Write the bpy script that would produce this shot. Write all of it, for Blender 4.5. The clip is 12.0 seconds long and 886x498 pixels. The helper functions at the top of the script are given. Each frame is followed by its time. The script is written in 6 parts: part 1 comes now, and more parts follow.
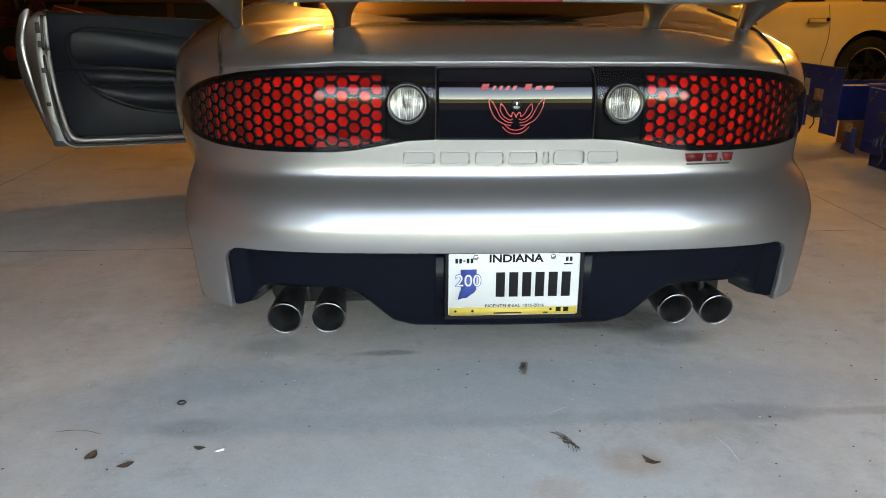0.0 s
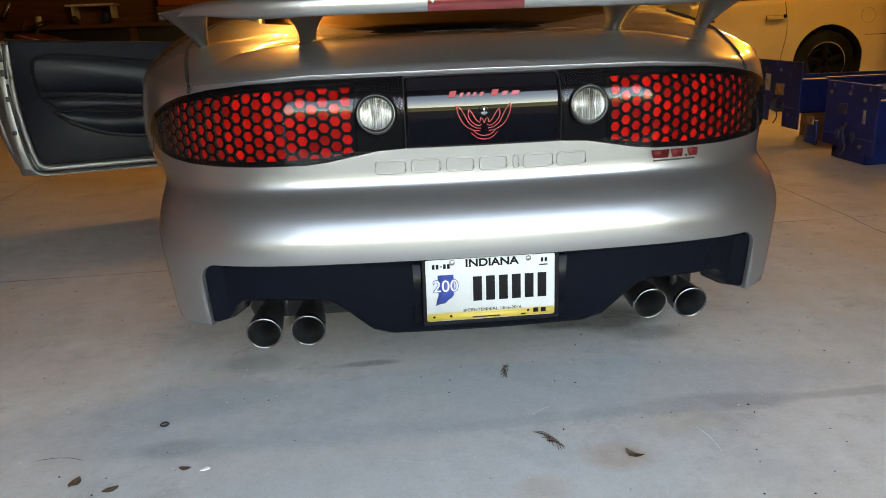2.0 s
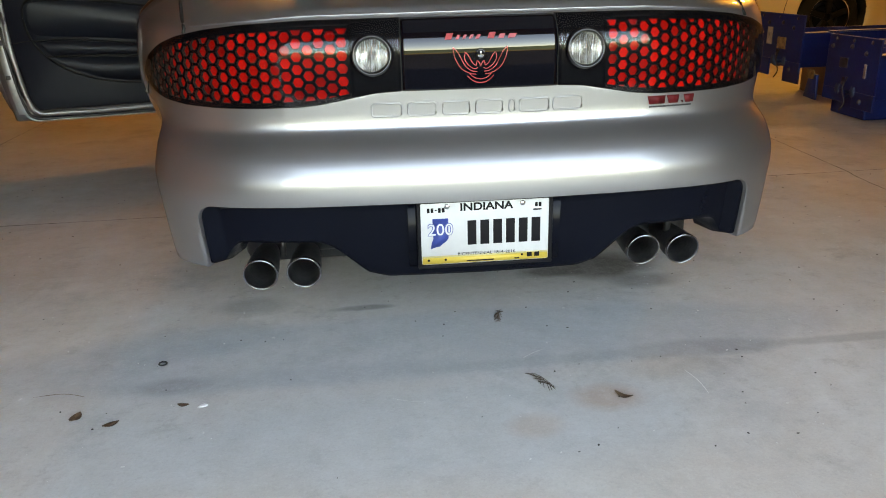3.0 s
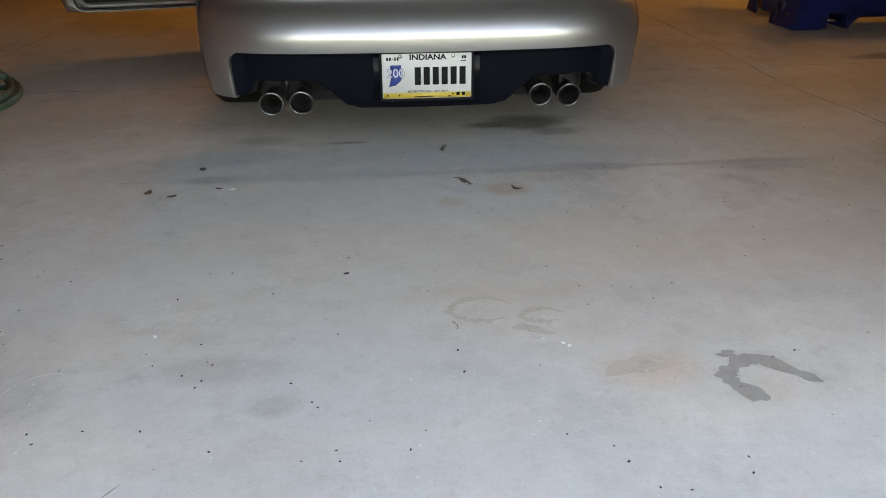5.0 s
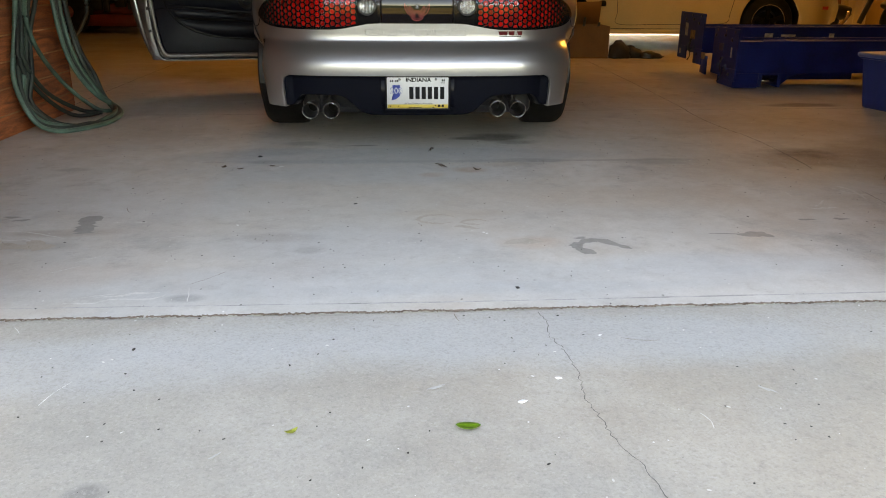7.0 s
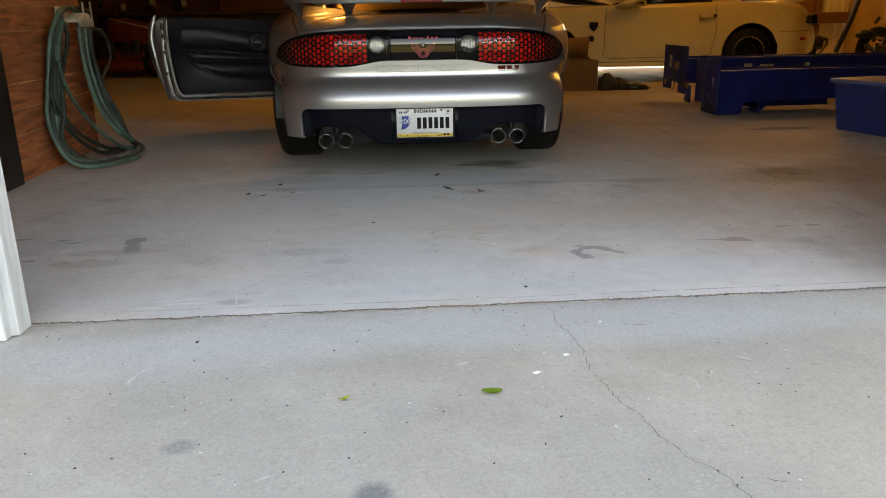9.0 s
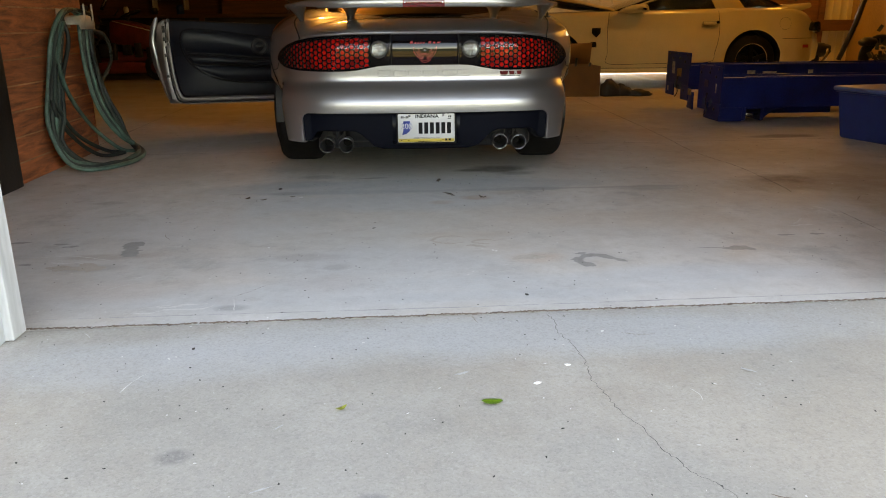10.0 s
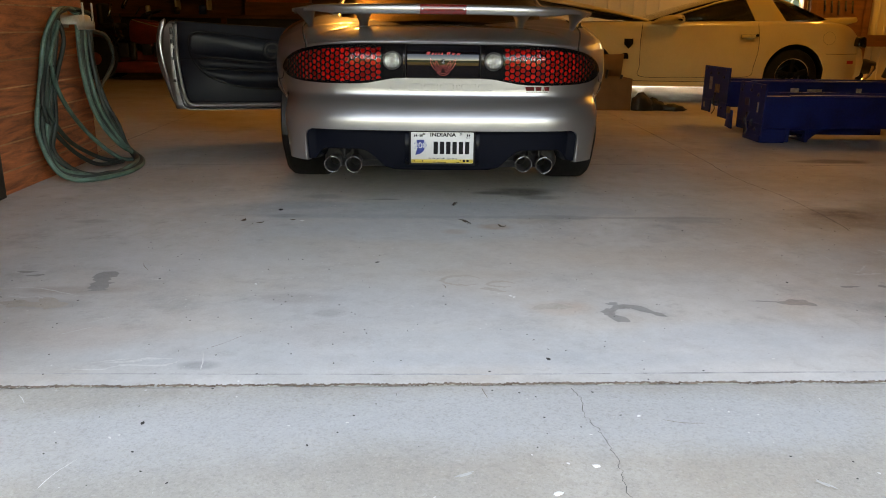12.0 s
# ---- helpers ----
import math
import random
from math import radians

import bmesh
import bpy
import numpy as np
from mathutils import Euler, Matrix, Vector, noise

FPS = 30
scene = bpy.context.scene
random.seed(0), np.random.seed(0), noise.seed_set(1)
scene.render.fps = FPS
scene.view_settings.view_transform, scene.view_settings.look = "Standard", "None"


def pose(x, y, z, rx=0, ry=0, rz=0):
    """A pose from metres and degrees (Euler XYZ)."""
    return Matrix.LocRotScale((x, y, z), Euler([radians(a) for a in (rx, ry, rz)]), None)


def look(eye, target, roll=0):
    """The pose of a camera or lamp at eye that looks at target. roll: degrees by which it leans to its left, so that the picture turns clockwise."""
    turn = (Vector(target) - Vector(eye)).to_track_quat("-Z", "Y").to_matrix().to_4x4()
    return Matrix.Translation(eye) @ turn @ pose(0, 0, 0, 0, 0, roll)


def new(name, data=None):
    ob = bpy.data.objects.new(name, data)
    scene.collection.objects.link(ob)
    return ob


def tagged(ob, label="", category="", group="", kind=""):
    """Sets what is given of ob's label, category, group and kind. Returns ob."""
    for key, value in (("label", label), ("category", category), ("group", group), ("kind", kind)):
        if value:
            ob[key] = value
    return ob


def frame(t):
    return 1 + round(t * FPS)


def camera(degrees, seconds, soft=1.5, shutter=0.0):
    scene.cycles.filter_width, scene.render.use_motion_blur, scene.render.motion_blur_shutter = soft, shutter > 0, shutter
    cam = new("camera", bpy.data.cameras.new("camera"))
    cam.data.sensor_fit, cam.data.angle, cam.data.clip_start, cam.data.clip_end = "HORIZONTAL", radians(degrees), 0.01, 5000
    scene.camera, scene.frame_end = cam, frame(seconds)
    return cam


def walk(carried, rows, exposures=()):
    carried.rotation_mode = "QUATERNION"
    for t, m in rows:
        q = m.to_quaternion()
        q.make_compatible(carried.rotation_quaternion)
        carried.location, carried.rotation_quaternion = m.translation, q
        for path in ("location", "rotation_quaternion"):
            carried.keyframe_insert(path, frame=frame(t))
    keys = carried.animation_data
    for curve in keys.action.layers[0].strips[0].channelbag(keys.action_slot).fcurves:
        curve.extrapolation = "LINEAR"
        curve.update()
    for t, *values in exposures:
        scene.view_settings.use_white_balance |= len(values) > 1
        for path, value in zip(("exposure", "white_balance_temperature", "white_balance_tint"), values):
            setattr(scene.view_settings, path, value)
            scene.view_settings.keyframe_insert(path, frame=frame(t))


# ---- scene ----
cam = camera(60.6, 12.0, soft=1.0)
PATH = [
    (0, (-0.258, -1.653, 0.944), (-0.151, 0.25, 0.338), 0.3),
    (0.5, (-0.256, -1.653, 0.944), (-0.151, 0.25, 0.34), -0.1),
    (1, (-0.26, -1.655, 0.945), (-0.134, 0.251, 0.354), -0.2),
    (1.5, (-0.263, -1.663, 0.944), (-0.087, 0.25, 0.386), -1.7),
    (2, (-0.257, -1.672, 0.938), (-0.088, 0.235, 0.36), -2.1),
    (2.5, (-0.259, -1.677, 0.928), (-0.09, 0.213, 0.299), -1.8),
    (3, (-0.254, -1.695, 0.915), (-0.085, 0.175, 0.227), -1.5),
    (3.5, (-0.247, -1.748, 0.893), (-0.046, 0.078, 0.103), -1.7),
    (3.7, (-0.242, -1.797, 0.896), (-0.054, 0.009, 0.058), -1.1),
    (5.3, (-0.152, -2.792, 0.907), (-0.017, -0.99, 0.051), -0.2),
    (5.5, (-0.156, -2.914, 0.904), (-0.016, -1.073, 0.134), 0.2),
    (6, (-0.159, -3.271, 0.899), (-0.007, -1.391, 0.233), -0.7),
    (6.5, (-0.079, -3.558, 0.889), (0.019, -1.672, 0.229), -0.5),
    (6.7, (-0.048, -3.664, 0.874), (0.04, -1.783, 0.201), 0.4),
    (8.3, (-0.133, -4.107, 0.868), (-0.026, -2.217, 0.223), -0.8),
    (8.5, (-0.138, -4.113, 0.871), (-0.035, -2.215, 0.247), -1.0),
    (9, (-0.143, -4.121, 0.876), (-0.037, -2.211, 0.293), -0.9),
    (9.5, (-0.146, -4.113, 0.876), (-0.038, -2.2, 0.302), -0.7),
    (10, (-0.14, -4.092, 0.876), (-0.036, -2.178, 0.304), -0.5),
    (10.5, (-0.136, -4.082, 0.878), (-0.034, -2.168, 0.307), -0.5),
    (11, (-0.115, -4.014, 0.874), (-0.024, -2.1, 0.3), -0.4),
    (11.5, (-0.077, -3.86, 0.884), (-0.013, -1.941, 0.322), 0.1),
    (12, (-0.081, -3.684, 0.897), (-0.034, -1.765, 0.336), 0.8),
]
walk(cam, [(t, look(eye, target, roll)) for t, eye, target, roll in PATH],
     [(0, 4.18, 10350, 14), (3.7, 4.15, 10650, 14), (5.4, 3.32, 12000, 18), (6.5, 3.54, 12100, 18), (8.4, 3.10, 11900, 18), (9.5, 3.32, 12000, 18), (11, 3.31, 11900, 18), (11.5, 3.32, 11800, 18), (12, 3.45, 11700, 18)])

# ---- light ----
world = bpy.data.worlds.new("sky")
scene.world = world
world.use_nodes = True
wn = world.node_tree.nodes
sky = wn.new("ShaderNodeTexSky")
sky.sky_type = "NISHITA"
sky.sun_disc = False
sky.sun_elevation, sky.sun_rotation = radians(31), radians(-35)
sky.dust_density = 0.4
world.node_tree.links.new(sky.outputs[0], wn["Background"].inputs[0])
wn["Background"].inputs[1].default_value = 0.15
sun = new("sun", bpy.data.lights.new("sun", "SUN"))
sun.data.energy, sun.data.angle, sun.data.color = 3.0, radians(0.6), (1, 0.93, 0.82)
sun.matrix_world = look((-5.74, 8.19, 6), (0, 0, 0))

GAR = pose(0, 0, 0, 0, 0, 1.1)      # the garage stands turned against the car


def lamp(name, m, radius, watts, colour):
    """A bare bulb under the ceiling."""
    li = bpy.data.lights.new(name, "POINT")
    li.shadow_soft_size, li.energy, li.color = radius, watts, colour
    ob = new(name, li)
    ob.matrix_world = m
    return ob


WARM = (1.0, 0.57, 0.13)
lamp("ceiling_lamp", GAR @ pose(-0.9, 4.7, 2.95), 0.08, 4.9, (1.0, 0.54, 0.16))
lamp("ceiling_lamp", GAR @ pose(4.3, 4.8, 2.8), 0.12, 4.4, WARM)
lamp("ceiling_lamp", GAR @ pose(6.4, 8.2, 2.75), 0.18, 9.0, WARM)


# ---- materials ----
def material(name, colour, rough=0.5, metal=0.0, coat=0.0, vary=0.15, scale=6.0, fine=60.0, bump=0.1, second=None,
             spread=0.0, stretch=(1, 1, 1), spec=0.5):
    """A surface whose colour wanders at two scales, with fine relief; spread: change from piece to piece."""
    m = bpy.data.materials.new(name)
    m.use_nodes = True
    nt = m.node_tree
    n, ln = nt.nodes, nt.links
    b = n["Principled BSDF"]
    b.inputs["Roughness"].default_value, b.inputs["Metallic"].default_value = rough, metal
    b.inputs["Coat Weight"].default_value, b.inputs["Coat Roughness"].default_value = coat, 0.012
    b.inputs["Specular IOR Level"].default_value = spec
    tc = n.new("ShaderNodeTexCoord")
    mp = n.new("ShaderNodeMapping")
    mp.inputs["Scale"].default_value = stretch
    ln.new(tc.outputs["Object"], mp.inputs[0])
    big, small = n.new("ShaderNodeTexNoise"), n.new("ShaderNodeTexNoise")
    big.inputs["Scale"].default_value, small.inputs["Scale"].default_value = scale, fine
    big.inputs["Detail"].default_value = small.inputs["Detail"].default_value = 5
    for t in (big, small):
        ln.new(mp.outputs[0], t.inputs["Vector"])
    mix = n.new("ShaderNodeMix")
    mix.data_type = "RGBA"
    mix.inputs[6].default_value = (*colour, 1)
    sc = second or [c * (1 - 2.2 * vary) for c in colour]
    mix.inputs[7].default_value = (*[max(0.0, c) for c in sc], 1)
    mr = n.new("ShaderNodeMapRange")
    mr.inputs[1].default_value, mr.inputs[2].default_value = 0.35, 0.7
    add = n.new("ShaderNodeMath")
    add.operation = "MULTIPLY_ADD"
    ln.new(small.outputs[0], add.inputs[0])
    add.inputs[1].default_value = 0.4
    sub = n.new("ShaderNodeMath")
    sub.operation = "MULTIPLY_ADD"
    ln.new(big.outputs[0], sub.inputs[0])
    sub.inputs[1].default_value, sub.inputs[2].default_value = 0.8, -0.1
    ln.new(sub.outputs[0], add.inputs[2])
    ln.new(add.outputs[0], mr.inputs[0])
    ln.new(mr.outputs[0], mix.inputs[0])
    out = mix.outputs[2]
    if spread:
        info, hsv, mm = n.new("ShaderNodeObjectInfo"), n.new("ShaderNodeHueSaturation"), n.new("ShaderNodeMapRange")
        mm.inputs[3].default_value, mm.inputs[4].default_value = 1 - spread, 1 + spread
        ln.new(info.outputs["Random"], mm.inputs[0])
        ln.new(mm.outputs[0], hsv.inputs["Value"])
        ln.new(out, hsv.inputs["Color"])
        out = hsv.outputs[0]
    ln.new(out, b.inputs["Base Color"])
    if bump:
        bp = n.new("ShaderNodeBump")
        bp.inputs["Strength"].default_value, bp.inputs["Distance"].default_value = bump, 0.004
        ln.new(small.outputs[0], bp.inputs["Height"])
        ln.new(bp.outputs[0], b.inputs["Normal"])
    return m


SILVER = material("silver_paint", (0.325, 0.322, 0.328), 0.345, 0.88, 1.0, 0.03, 3, 900, 0.02)
BLACKGLOSS = material("black_gloss", (0.003, 0.003, 0.005), 0.015, 0, 0.75, 0.1, 4, 30, 0, spec=0.1)
VALANCE = material("satin_black", (0.003, 0.004, 0.008), 0.26, 0, 0, 0.2, 5, 200, 0.02, spec=0.10)
RED = material("red_lens", (0.60, 0.010, 0.008), 0.3, 0, 0, 0.2, 20, 300, 0.0, spread=0.45, spec=0.05)
MASKBLACK = material("black_mask", (0.003, 0.003, 0.004), 0.5, 0, 0, 0.1, 20, 200, 0, spec=0.03)


def prisms(m, size):
    """Small square reflector prisms moulded into a lens."""
    n, ln = m.node_tree.nodes, m.node_tree.links
    tc, ck, bp = n.new("ShaderNodeTexCoord"), n.new("ShaderNodeTexChecker"), n.new("ShaderNodeBump")
    ck.inputs["Scale"].default_value = 1 / size
    bp.inputs["Strength"].default_value, bp.inputs["Distance"].default_value = .5, .0012
    ln.new(tc.outputs["Object"], ck.inputs["Vector"])
    ln.new(ck.outputs["Fac"], bp.inputs["Height"])
    ln.new(bp.outputs[0], n["Principled BSDF"].inputs["Normal"])


prisms(RED, .0024)
REDPRINT = material("red_print", (0.42, 0.02, 0.02), 0.4, 0, 0.5, 0.1, 20, 200, 0)
DARK = material("dark_plastic", (0.014, 0.014, 0.015), 0.5, 0, 0, 0.3, 5, 90, 0.1)
# black linings, and the shade of gaps, grooves and creases put in as colour
GAP = material("black_gap", (0.004, 0.004, 0.004), 0.8, 0, 0, 0.1, 5, 90, 0)
RUBBER = material("tyre_rubber", (0.011, 0.011, 0.011), 0.75, 0, 0, 0.3, 9, 120, 0.3, spec=0.2)
STEEL = material("polished_steel", (0.55, 0.56, 0.58), 0.16, 1.0, 0, 0.15, 14, 120, 0.05)
SOOT = material("sooty_steel", (0.07, 0.07, 0.075), 0.42, 0.7, 0, 0.3, 18, 120, 0.15)
CHROME = material("chrome", (0.75, 0.76, 0.78), 0.06, 1.0, 0, 0.03, 14, 120, 0)
# the body's silver made lighter, daylight on the open door's edge put into it
LITSILVER = material("lit_silver_paint", (0.46, 0.455, 0.45), 0.42, 0.35, 0.3, 0.12, 12, 90, 0.05)
LEATHER = material("navy_vinyl", (0.008, 0.012, 0.021), 0.48, 0, 0, 0.15, 9, 420, 0.15, spec=0.4)
CREAM = material("cream_paint", (0.70, 0.56, 0.29), 0.3, 0, 0.8, 0.05, 3, 60, 0.01)


def concrete(name, grey, tan, pale, grain, rough, relief, patches=(), mottle=1.0):
    """Trowelled concrete: wide mottling between grey and tan, cloudy pale wear, dark spots and sandy grain."""
    m = bpy.data.materials.new(name)
    m.use_nodes = True
    nt = m.node_tree
    n, ln = nt.nodes, nt.links
    b = n["Principled BSDF"]
    b.inputs["Specular IOR Level"].default_value = .2
    tc = n.new("ShaderNodeTexCoord")

    def noise_tex(scale, detail=6, rough_=0.6, stretch=None):
        t = n.new("ShaderNodeTexNoise")
        t.inputs["Scale"].default_value, t.inputs["Detail"].default_value, t.inputs["Roughness"].default_value = scale, detail, rough_
        if stretch:
            mp = n.new("ShaderNodeMapping")
            mp.inputs["Scale"].default_value = stretch
            mp.inputs["Rotation"].default_value = (0, 0, 0.3)
            ln.new(tc.outputs["Object"], mp.inputs[0])
            ln.new(mp.outputs[0], t.inputs["Vector"])
        else:
            ln.new(tc.outputs["Object"], t.inputs["Vector"])
        return t.outputs[0]

    def ramp(v, a, b_):
        r = n.new("ShaderNodeMapRange")
        r.inputs[1].default_value, r.inputs[2].default_value = a, b_
        ln.new(v, r.inputs[0])
        return r.outputs[0]

    def blend(f, a, b_, amount=1.0):
        x = n.new("ShaderNodeMix")
        x.data_type = "RGBA"
        if amount < 1:
            k = n.new("ShaderNodeMath")
            k.operation = "MULTIPLY"
            ln.new(f, k.inputs[0])
            k.inputs[1].default_value = amount
            f = k.outputs[0]
        ln.new(f, x.inputs[0])
        for s, v in ((6, a), (7, b_)):
            if isinstance(v, tuple):
                x.inputs[s].default_value = (*v, 1)
            else:
                ln.new(v, x.inputs[s])
        return x.outputs[2]

    c = blend(ramp(noise_tex(0.9, 7, .6), .42, .56), grey, tan)
    c = blend(ramp(noise_tex(1.7, 7, .65), .48, .66), c, pale, .6)
    c = blend(ramp(noise_tex(2.6, 8, .7), .53, .70), c, tuple(v * .60 for v in grey), .7 * mottle)
    c = blend(ramp(noise_tex(6.5, 8, .75), .56, .72), c, tuple(v * .62 for v in tan), .6 * mottle)
    c = blend(ramp(noise_tex(4.6, 9, .72), .60, .72), c, tuple(v * .5 for v in grey), .55 * mottle)
    c = blend(ramp(noise_tex(21, 5, .6), .68, .74), c, tuple(v * .45 for v in tan), .6 * mottle)
    wob = n.new("ShaderNodeTexNoise")
    wob.inputs["Scale"].default_value, wob.inputs["Detail"].default_value = 3.5, 6
    ln.new(tc.outputs["Object"], wob.inputs["Vector"])
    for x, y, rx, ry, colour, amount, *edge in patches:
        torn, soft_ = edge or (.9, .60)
        # a soft-edged stain, tone or painted shade with a torn outline
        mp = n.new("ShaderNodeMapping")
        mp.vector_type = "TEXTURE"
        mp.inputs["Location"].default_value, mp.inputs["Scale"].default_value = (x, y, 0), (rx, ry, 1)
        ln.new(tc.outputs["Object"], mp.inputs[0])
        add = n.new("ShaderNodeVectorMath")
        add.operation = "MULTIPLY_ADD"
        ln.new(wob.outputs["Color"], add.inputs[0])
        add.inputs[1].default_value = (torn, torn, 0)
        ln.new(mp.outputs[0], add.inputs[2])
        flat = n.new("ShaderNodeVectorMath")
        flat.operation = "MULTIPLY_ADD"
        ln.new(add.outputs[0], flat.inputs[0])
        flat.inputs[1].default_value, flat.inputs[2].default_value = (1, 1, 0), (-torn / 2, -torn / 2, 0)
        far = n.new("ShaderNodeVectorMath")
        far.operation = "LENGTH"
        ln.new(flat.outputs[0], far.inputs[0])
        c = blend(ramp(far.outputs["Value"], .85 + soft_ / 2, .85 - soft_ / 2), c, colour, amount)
    c = blend(ramp(noise_tex(13, 9, .80), .36, .64), c, tuple(v * .66 for v in tan), .24 * mottle)
    c = blend(ramp(noise_tex(8, 10, .82), .44, .66), c, tuple(v * 1.1 for v in pale), .20 * mottle)
    c = blend(ramp(noise_tex(34, 6, .75), .58, .70), c, tuple(v * .5 for v in tan), .26)
    c = blend(ramp(noise_tex(75, 5, .75), .50, .66), c, tuple(v * .62 for v in grey), grain)
    c = blend(ramp(noise_tex(95, 5, .75), .54, .66), c, tuple(v * 1.15 for v in pale), grain)
    c = blend(ramp(noise_tex(170, 3, .6), .50, .68), c, tuple(v * .45 for v in grey), grain)
    c = blend(ramp(noise_tex(230, 3, .6), .56, .70), c, pale, grain)
    ln.new(c, b.inputs["Base Color"])
    rr = n.new("ShaderNodeMapRange")
    rr.inputs[3].default_value, rr.inputs[4].default_value = rough - .12, rough + .12
    ln.new(noise_tex(2.4), rr.inputs[0])
    ln.new(rr.outputs[0], b.inputs["Roughness"])
    bp = n.new("ShaderNodeBump")
    bp.inputs["Strength"].default_value, bp.inputs["Distance"].default_value = relief, .002
    ln.new(noise_tex(140, 5, .7), bp.inputs["Height"])
    ln.new(bp.outputs[0], b.inputs["Normal"])
    return m


# floor stains and tones, with the shade under the car's tail coloured in bluish
STAINS_AND_SHADE = ((.2, -.80, 1.5, .45, (.50, .455, .42), .45, .7, .6), (-.2, -1.66, 1.7, .17, (.45, .475, .50), .5, .5, .5), (-.12, .085, 1.30, .215, (.36, .395, .43), .55, .35, .22), (-.45, -.04, .52, .05, (.32, .335, .36), .45, .9, .7), (.10, -.055, .30, .03, (.30, .31, .32), .5, 1.2, .6),
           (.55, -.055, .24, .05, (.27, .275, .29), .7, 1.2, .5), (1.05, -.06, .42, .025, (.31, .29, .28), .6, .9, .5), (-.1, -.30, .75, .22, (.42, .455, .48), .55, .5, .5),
           (.35, -1.316, .12, .07, (.50, .36, .28), .55), (.43, -.13, .12, .06, (.42, .36, .31), .5), (.24, -.24, .09, .06, (.42, .27, .19), .6), (.05, -.33, .07, .05, (.46, .34, .27), .5),
           (.47, .55, .19, .13, (.08, .07, .06), .9), (.57, .40, .14, .06, (.22, .21, .21), .75), (.30, .52, .12, .05, (.10, .09, .08), .8), (-.75, .20, .3, .1, (.33, .36, .39), .6), (1.2, -.10, .2, .07, (.29, .28, .28), .6),
           (-.62, .40, .12, .07, (.20, .20, .20), .5), (-.30, .34, .10, .02, (.16, .16, .16), .7), (2.25, -.10, .60, .30, (.085, .075, .062), .9, 1.1, .5), (2.9, 1.66, .3, .10, (.11, .10, .08), .8), (2.75, -.5, .80, 1.15, (.36, .295, .235), .75, .4, .12), (2.2, .9, .8, .5, (.36, .29, .22), .6),
           (-.76, -.03, .10, .04, (.24, .24, .25), .6), (-1.66, -.16, .10, .04, (.28, .27, .26), .5), (-.73, -1.75, .06, .03, (.24, .24, .25), .7),
           (-1.34, -1.28, .14, .05, (.30, .29, .28), .5), (-1.30, -1.13, .22, .05, (.36, .29, .25), .6), (-1.15, -1.55, .30, .12, (.52, .44, .40), .5), (-1.0, -.8, .5, .25, (.52, .53, .54), .5), (.9, -.75, .55, .2, (.50, .42, .36), .6),
           (1.7, -.3, .5, .3, (.44, .37, .31), .6), (-1.6, .9, .5, .4, (.36, .31, .26), .5), (-.3, -1.3, .6, .2, (.45, .455, .47), .5), (.1, -.95, .25, .05, (.47, .40, .34), .45), (-.45, -1.55, .2, .1, (.40, .36, .35), .4),
           (.95, -1.55, .45, .12, (.44, .47, .50), .6), (.15, -1.72, .9, .05, (.43, .45, .47), .6, .5, .5), (-.55, -1.22, .12, .06, (.36, .32, .31), .6), (-.42, -1.36, .06, .04, (.33, .31, .31), .6))
CONCRETE = concrete("concrete", (.50, .495, .49), (.50, .452, .412), (.65, .645, .64), .12, .62, .12, STAINS_AND_SHADE)
APRON = concrete("apron_concrete", (.350, .334, .310), (.365, .328, .288), (.47, .452, .42), .27, .80, .4, ((-.27, -2.85, .042, .05, (.11, .12, .14), .85), (-.69, -2.63, .04, .03, (.17, .17, .17), .7), (.2, -2.05, 1.2, .17, (.42, .44, .46), .7), (-.9, -2.15, .6, .15, (.42, .44, .46), .5), (.9, -2.7, .5, .3, (.42, .38, .33), .5)), .4)
STAIN = concrete("oil_stained_concrete", (.305, .30, .297), (.295, .28, .265), (.345, .345, .345), .2, .5, .1)
BROWNSTAIN = concrete("rust_stained_concrete", (.465, .41, .365), (.455, .395, .34), (.49, .455, .425), .2, .6, .1)
SCUFF = concrete("scuffed_concrete", (.44, .44, .45), (.43, .42, .41), (.52, .52, .52), .2, .7, .1)
CEDAR = material("cedar_plank", (0.50, 0.142, 0.058), 0.6, 0, 0, 0.36, 2.2, 26, 0.4, spread=0.2, stretch=(1, 1, 9))
for node in CEDAR.node_tree.nodes:
    if node.bl_idname == "ShaderNodeTexNoise":
        node.inputs["Distortion"].default_value = 1.8
# pale colour for the light that the planks' chamfered edges catch
LITCEDAR = material("lit_cedar_edge", (0.50, 0.25, 0.14), 0.7, 0, 0, 0.3, 4, 40, 0.2, spread=0.3)
WOOD = material("brown_timber", (0.15, 0.058, 0.024), 0.6, 0, 0, 0.25, 2.2, 26, 0.3, spread=0.2, stretch=(1, 1, 9))
PLY = material("tan_board", (0.34, 0.21, 0.095), 0.65, 0, 0, 0.15, 1.4, 30, 0.2)
CEIL = material("ceiling_board", (0.29, 0.18, 0.09), 0.7, 0, 0, 0.15, 1.2, 25, 0.2)
BLUE = material("blue_enamel", (0.0025, 0.018, 0.13), 0.45, 0, 0, 0.25, 5, 60, 0.1, spec=0.3)
TUBBLUE = material("blue_plastic", (0.006, 0.032, 0.16), 0.45, 0, 0, 0.1, 5, 120, 0.05)
LIDBLUE = material("faded_blue_plastic", (0.07, 0.13, 0.32), 0.5, 0, 0, 0.1, 5, 120, 0.05)
CARD = material("cardboard", (0.24, 0.115, 0.045), 0.8, 0, 0, 0.12, 5, 90, 0.1)
WHITE = material("white_paint", (0.74, 0.76, 0.78), 0.5, 0, 0, 0.05, 4, 60, 0.1)
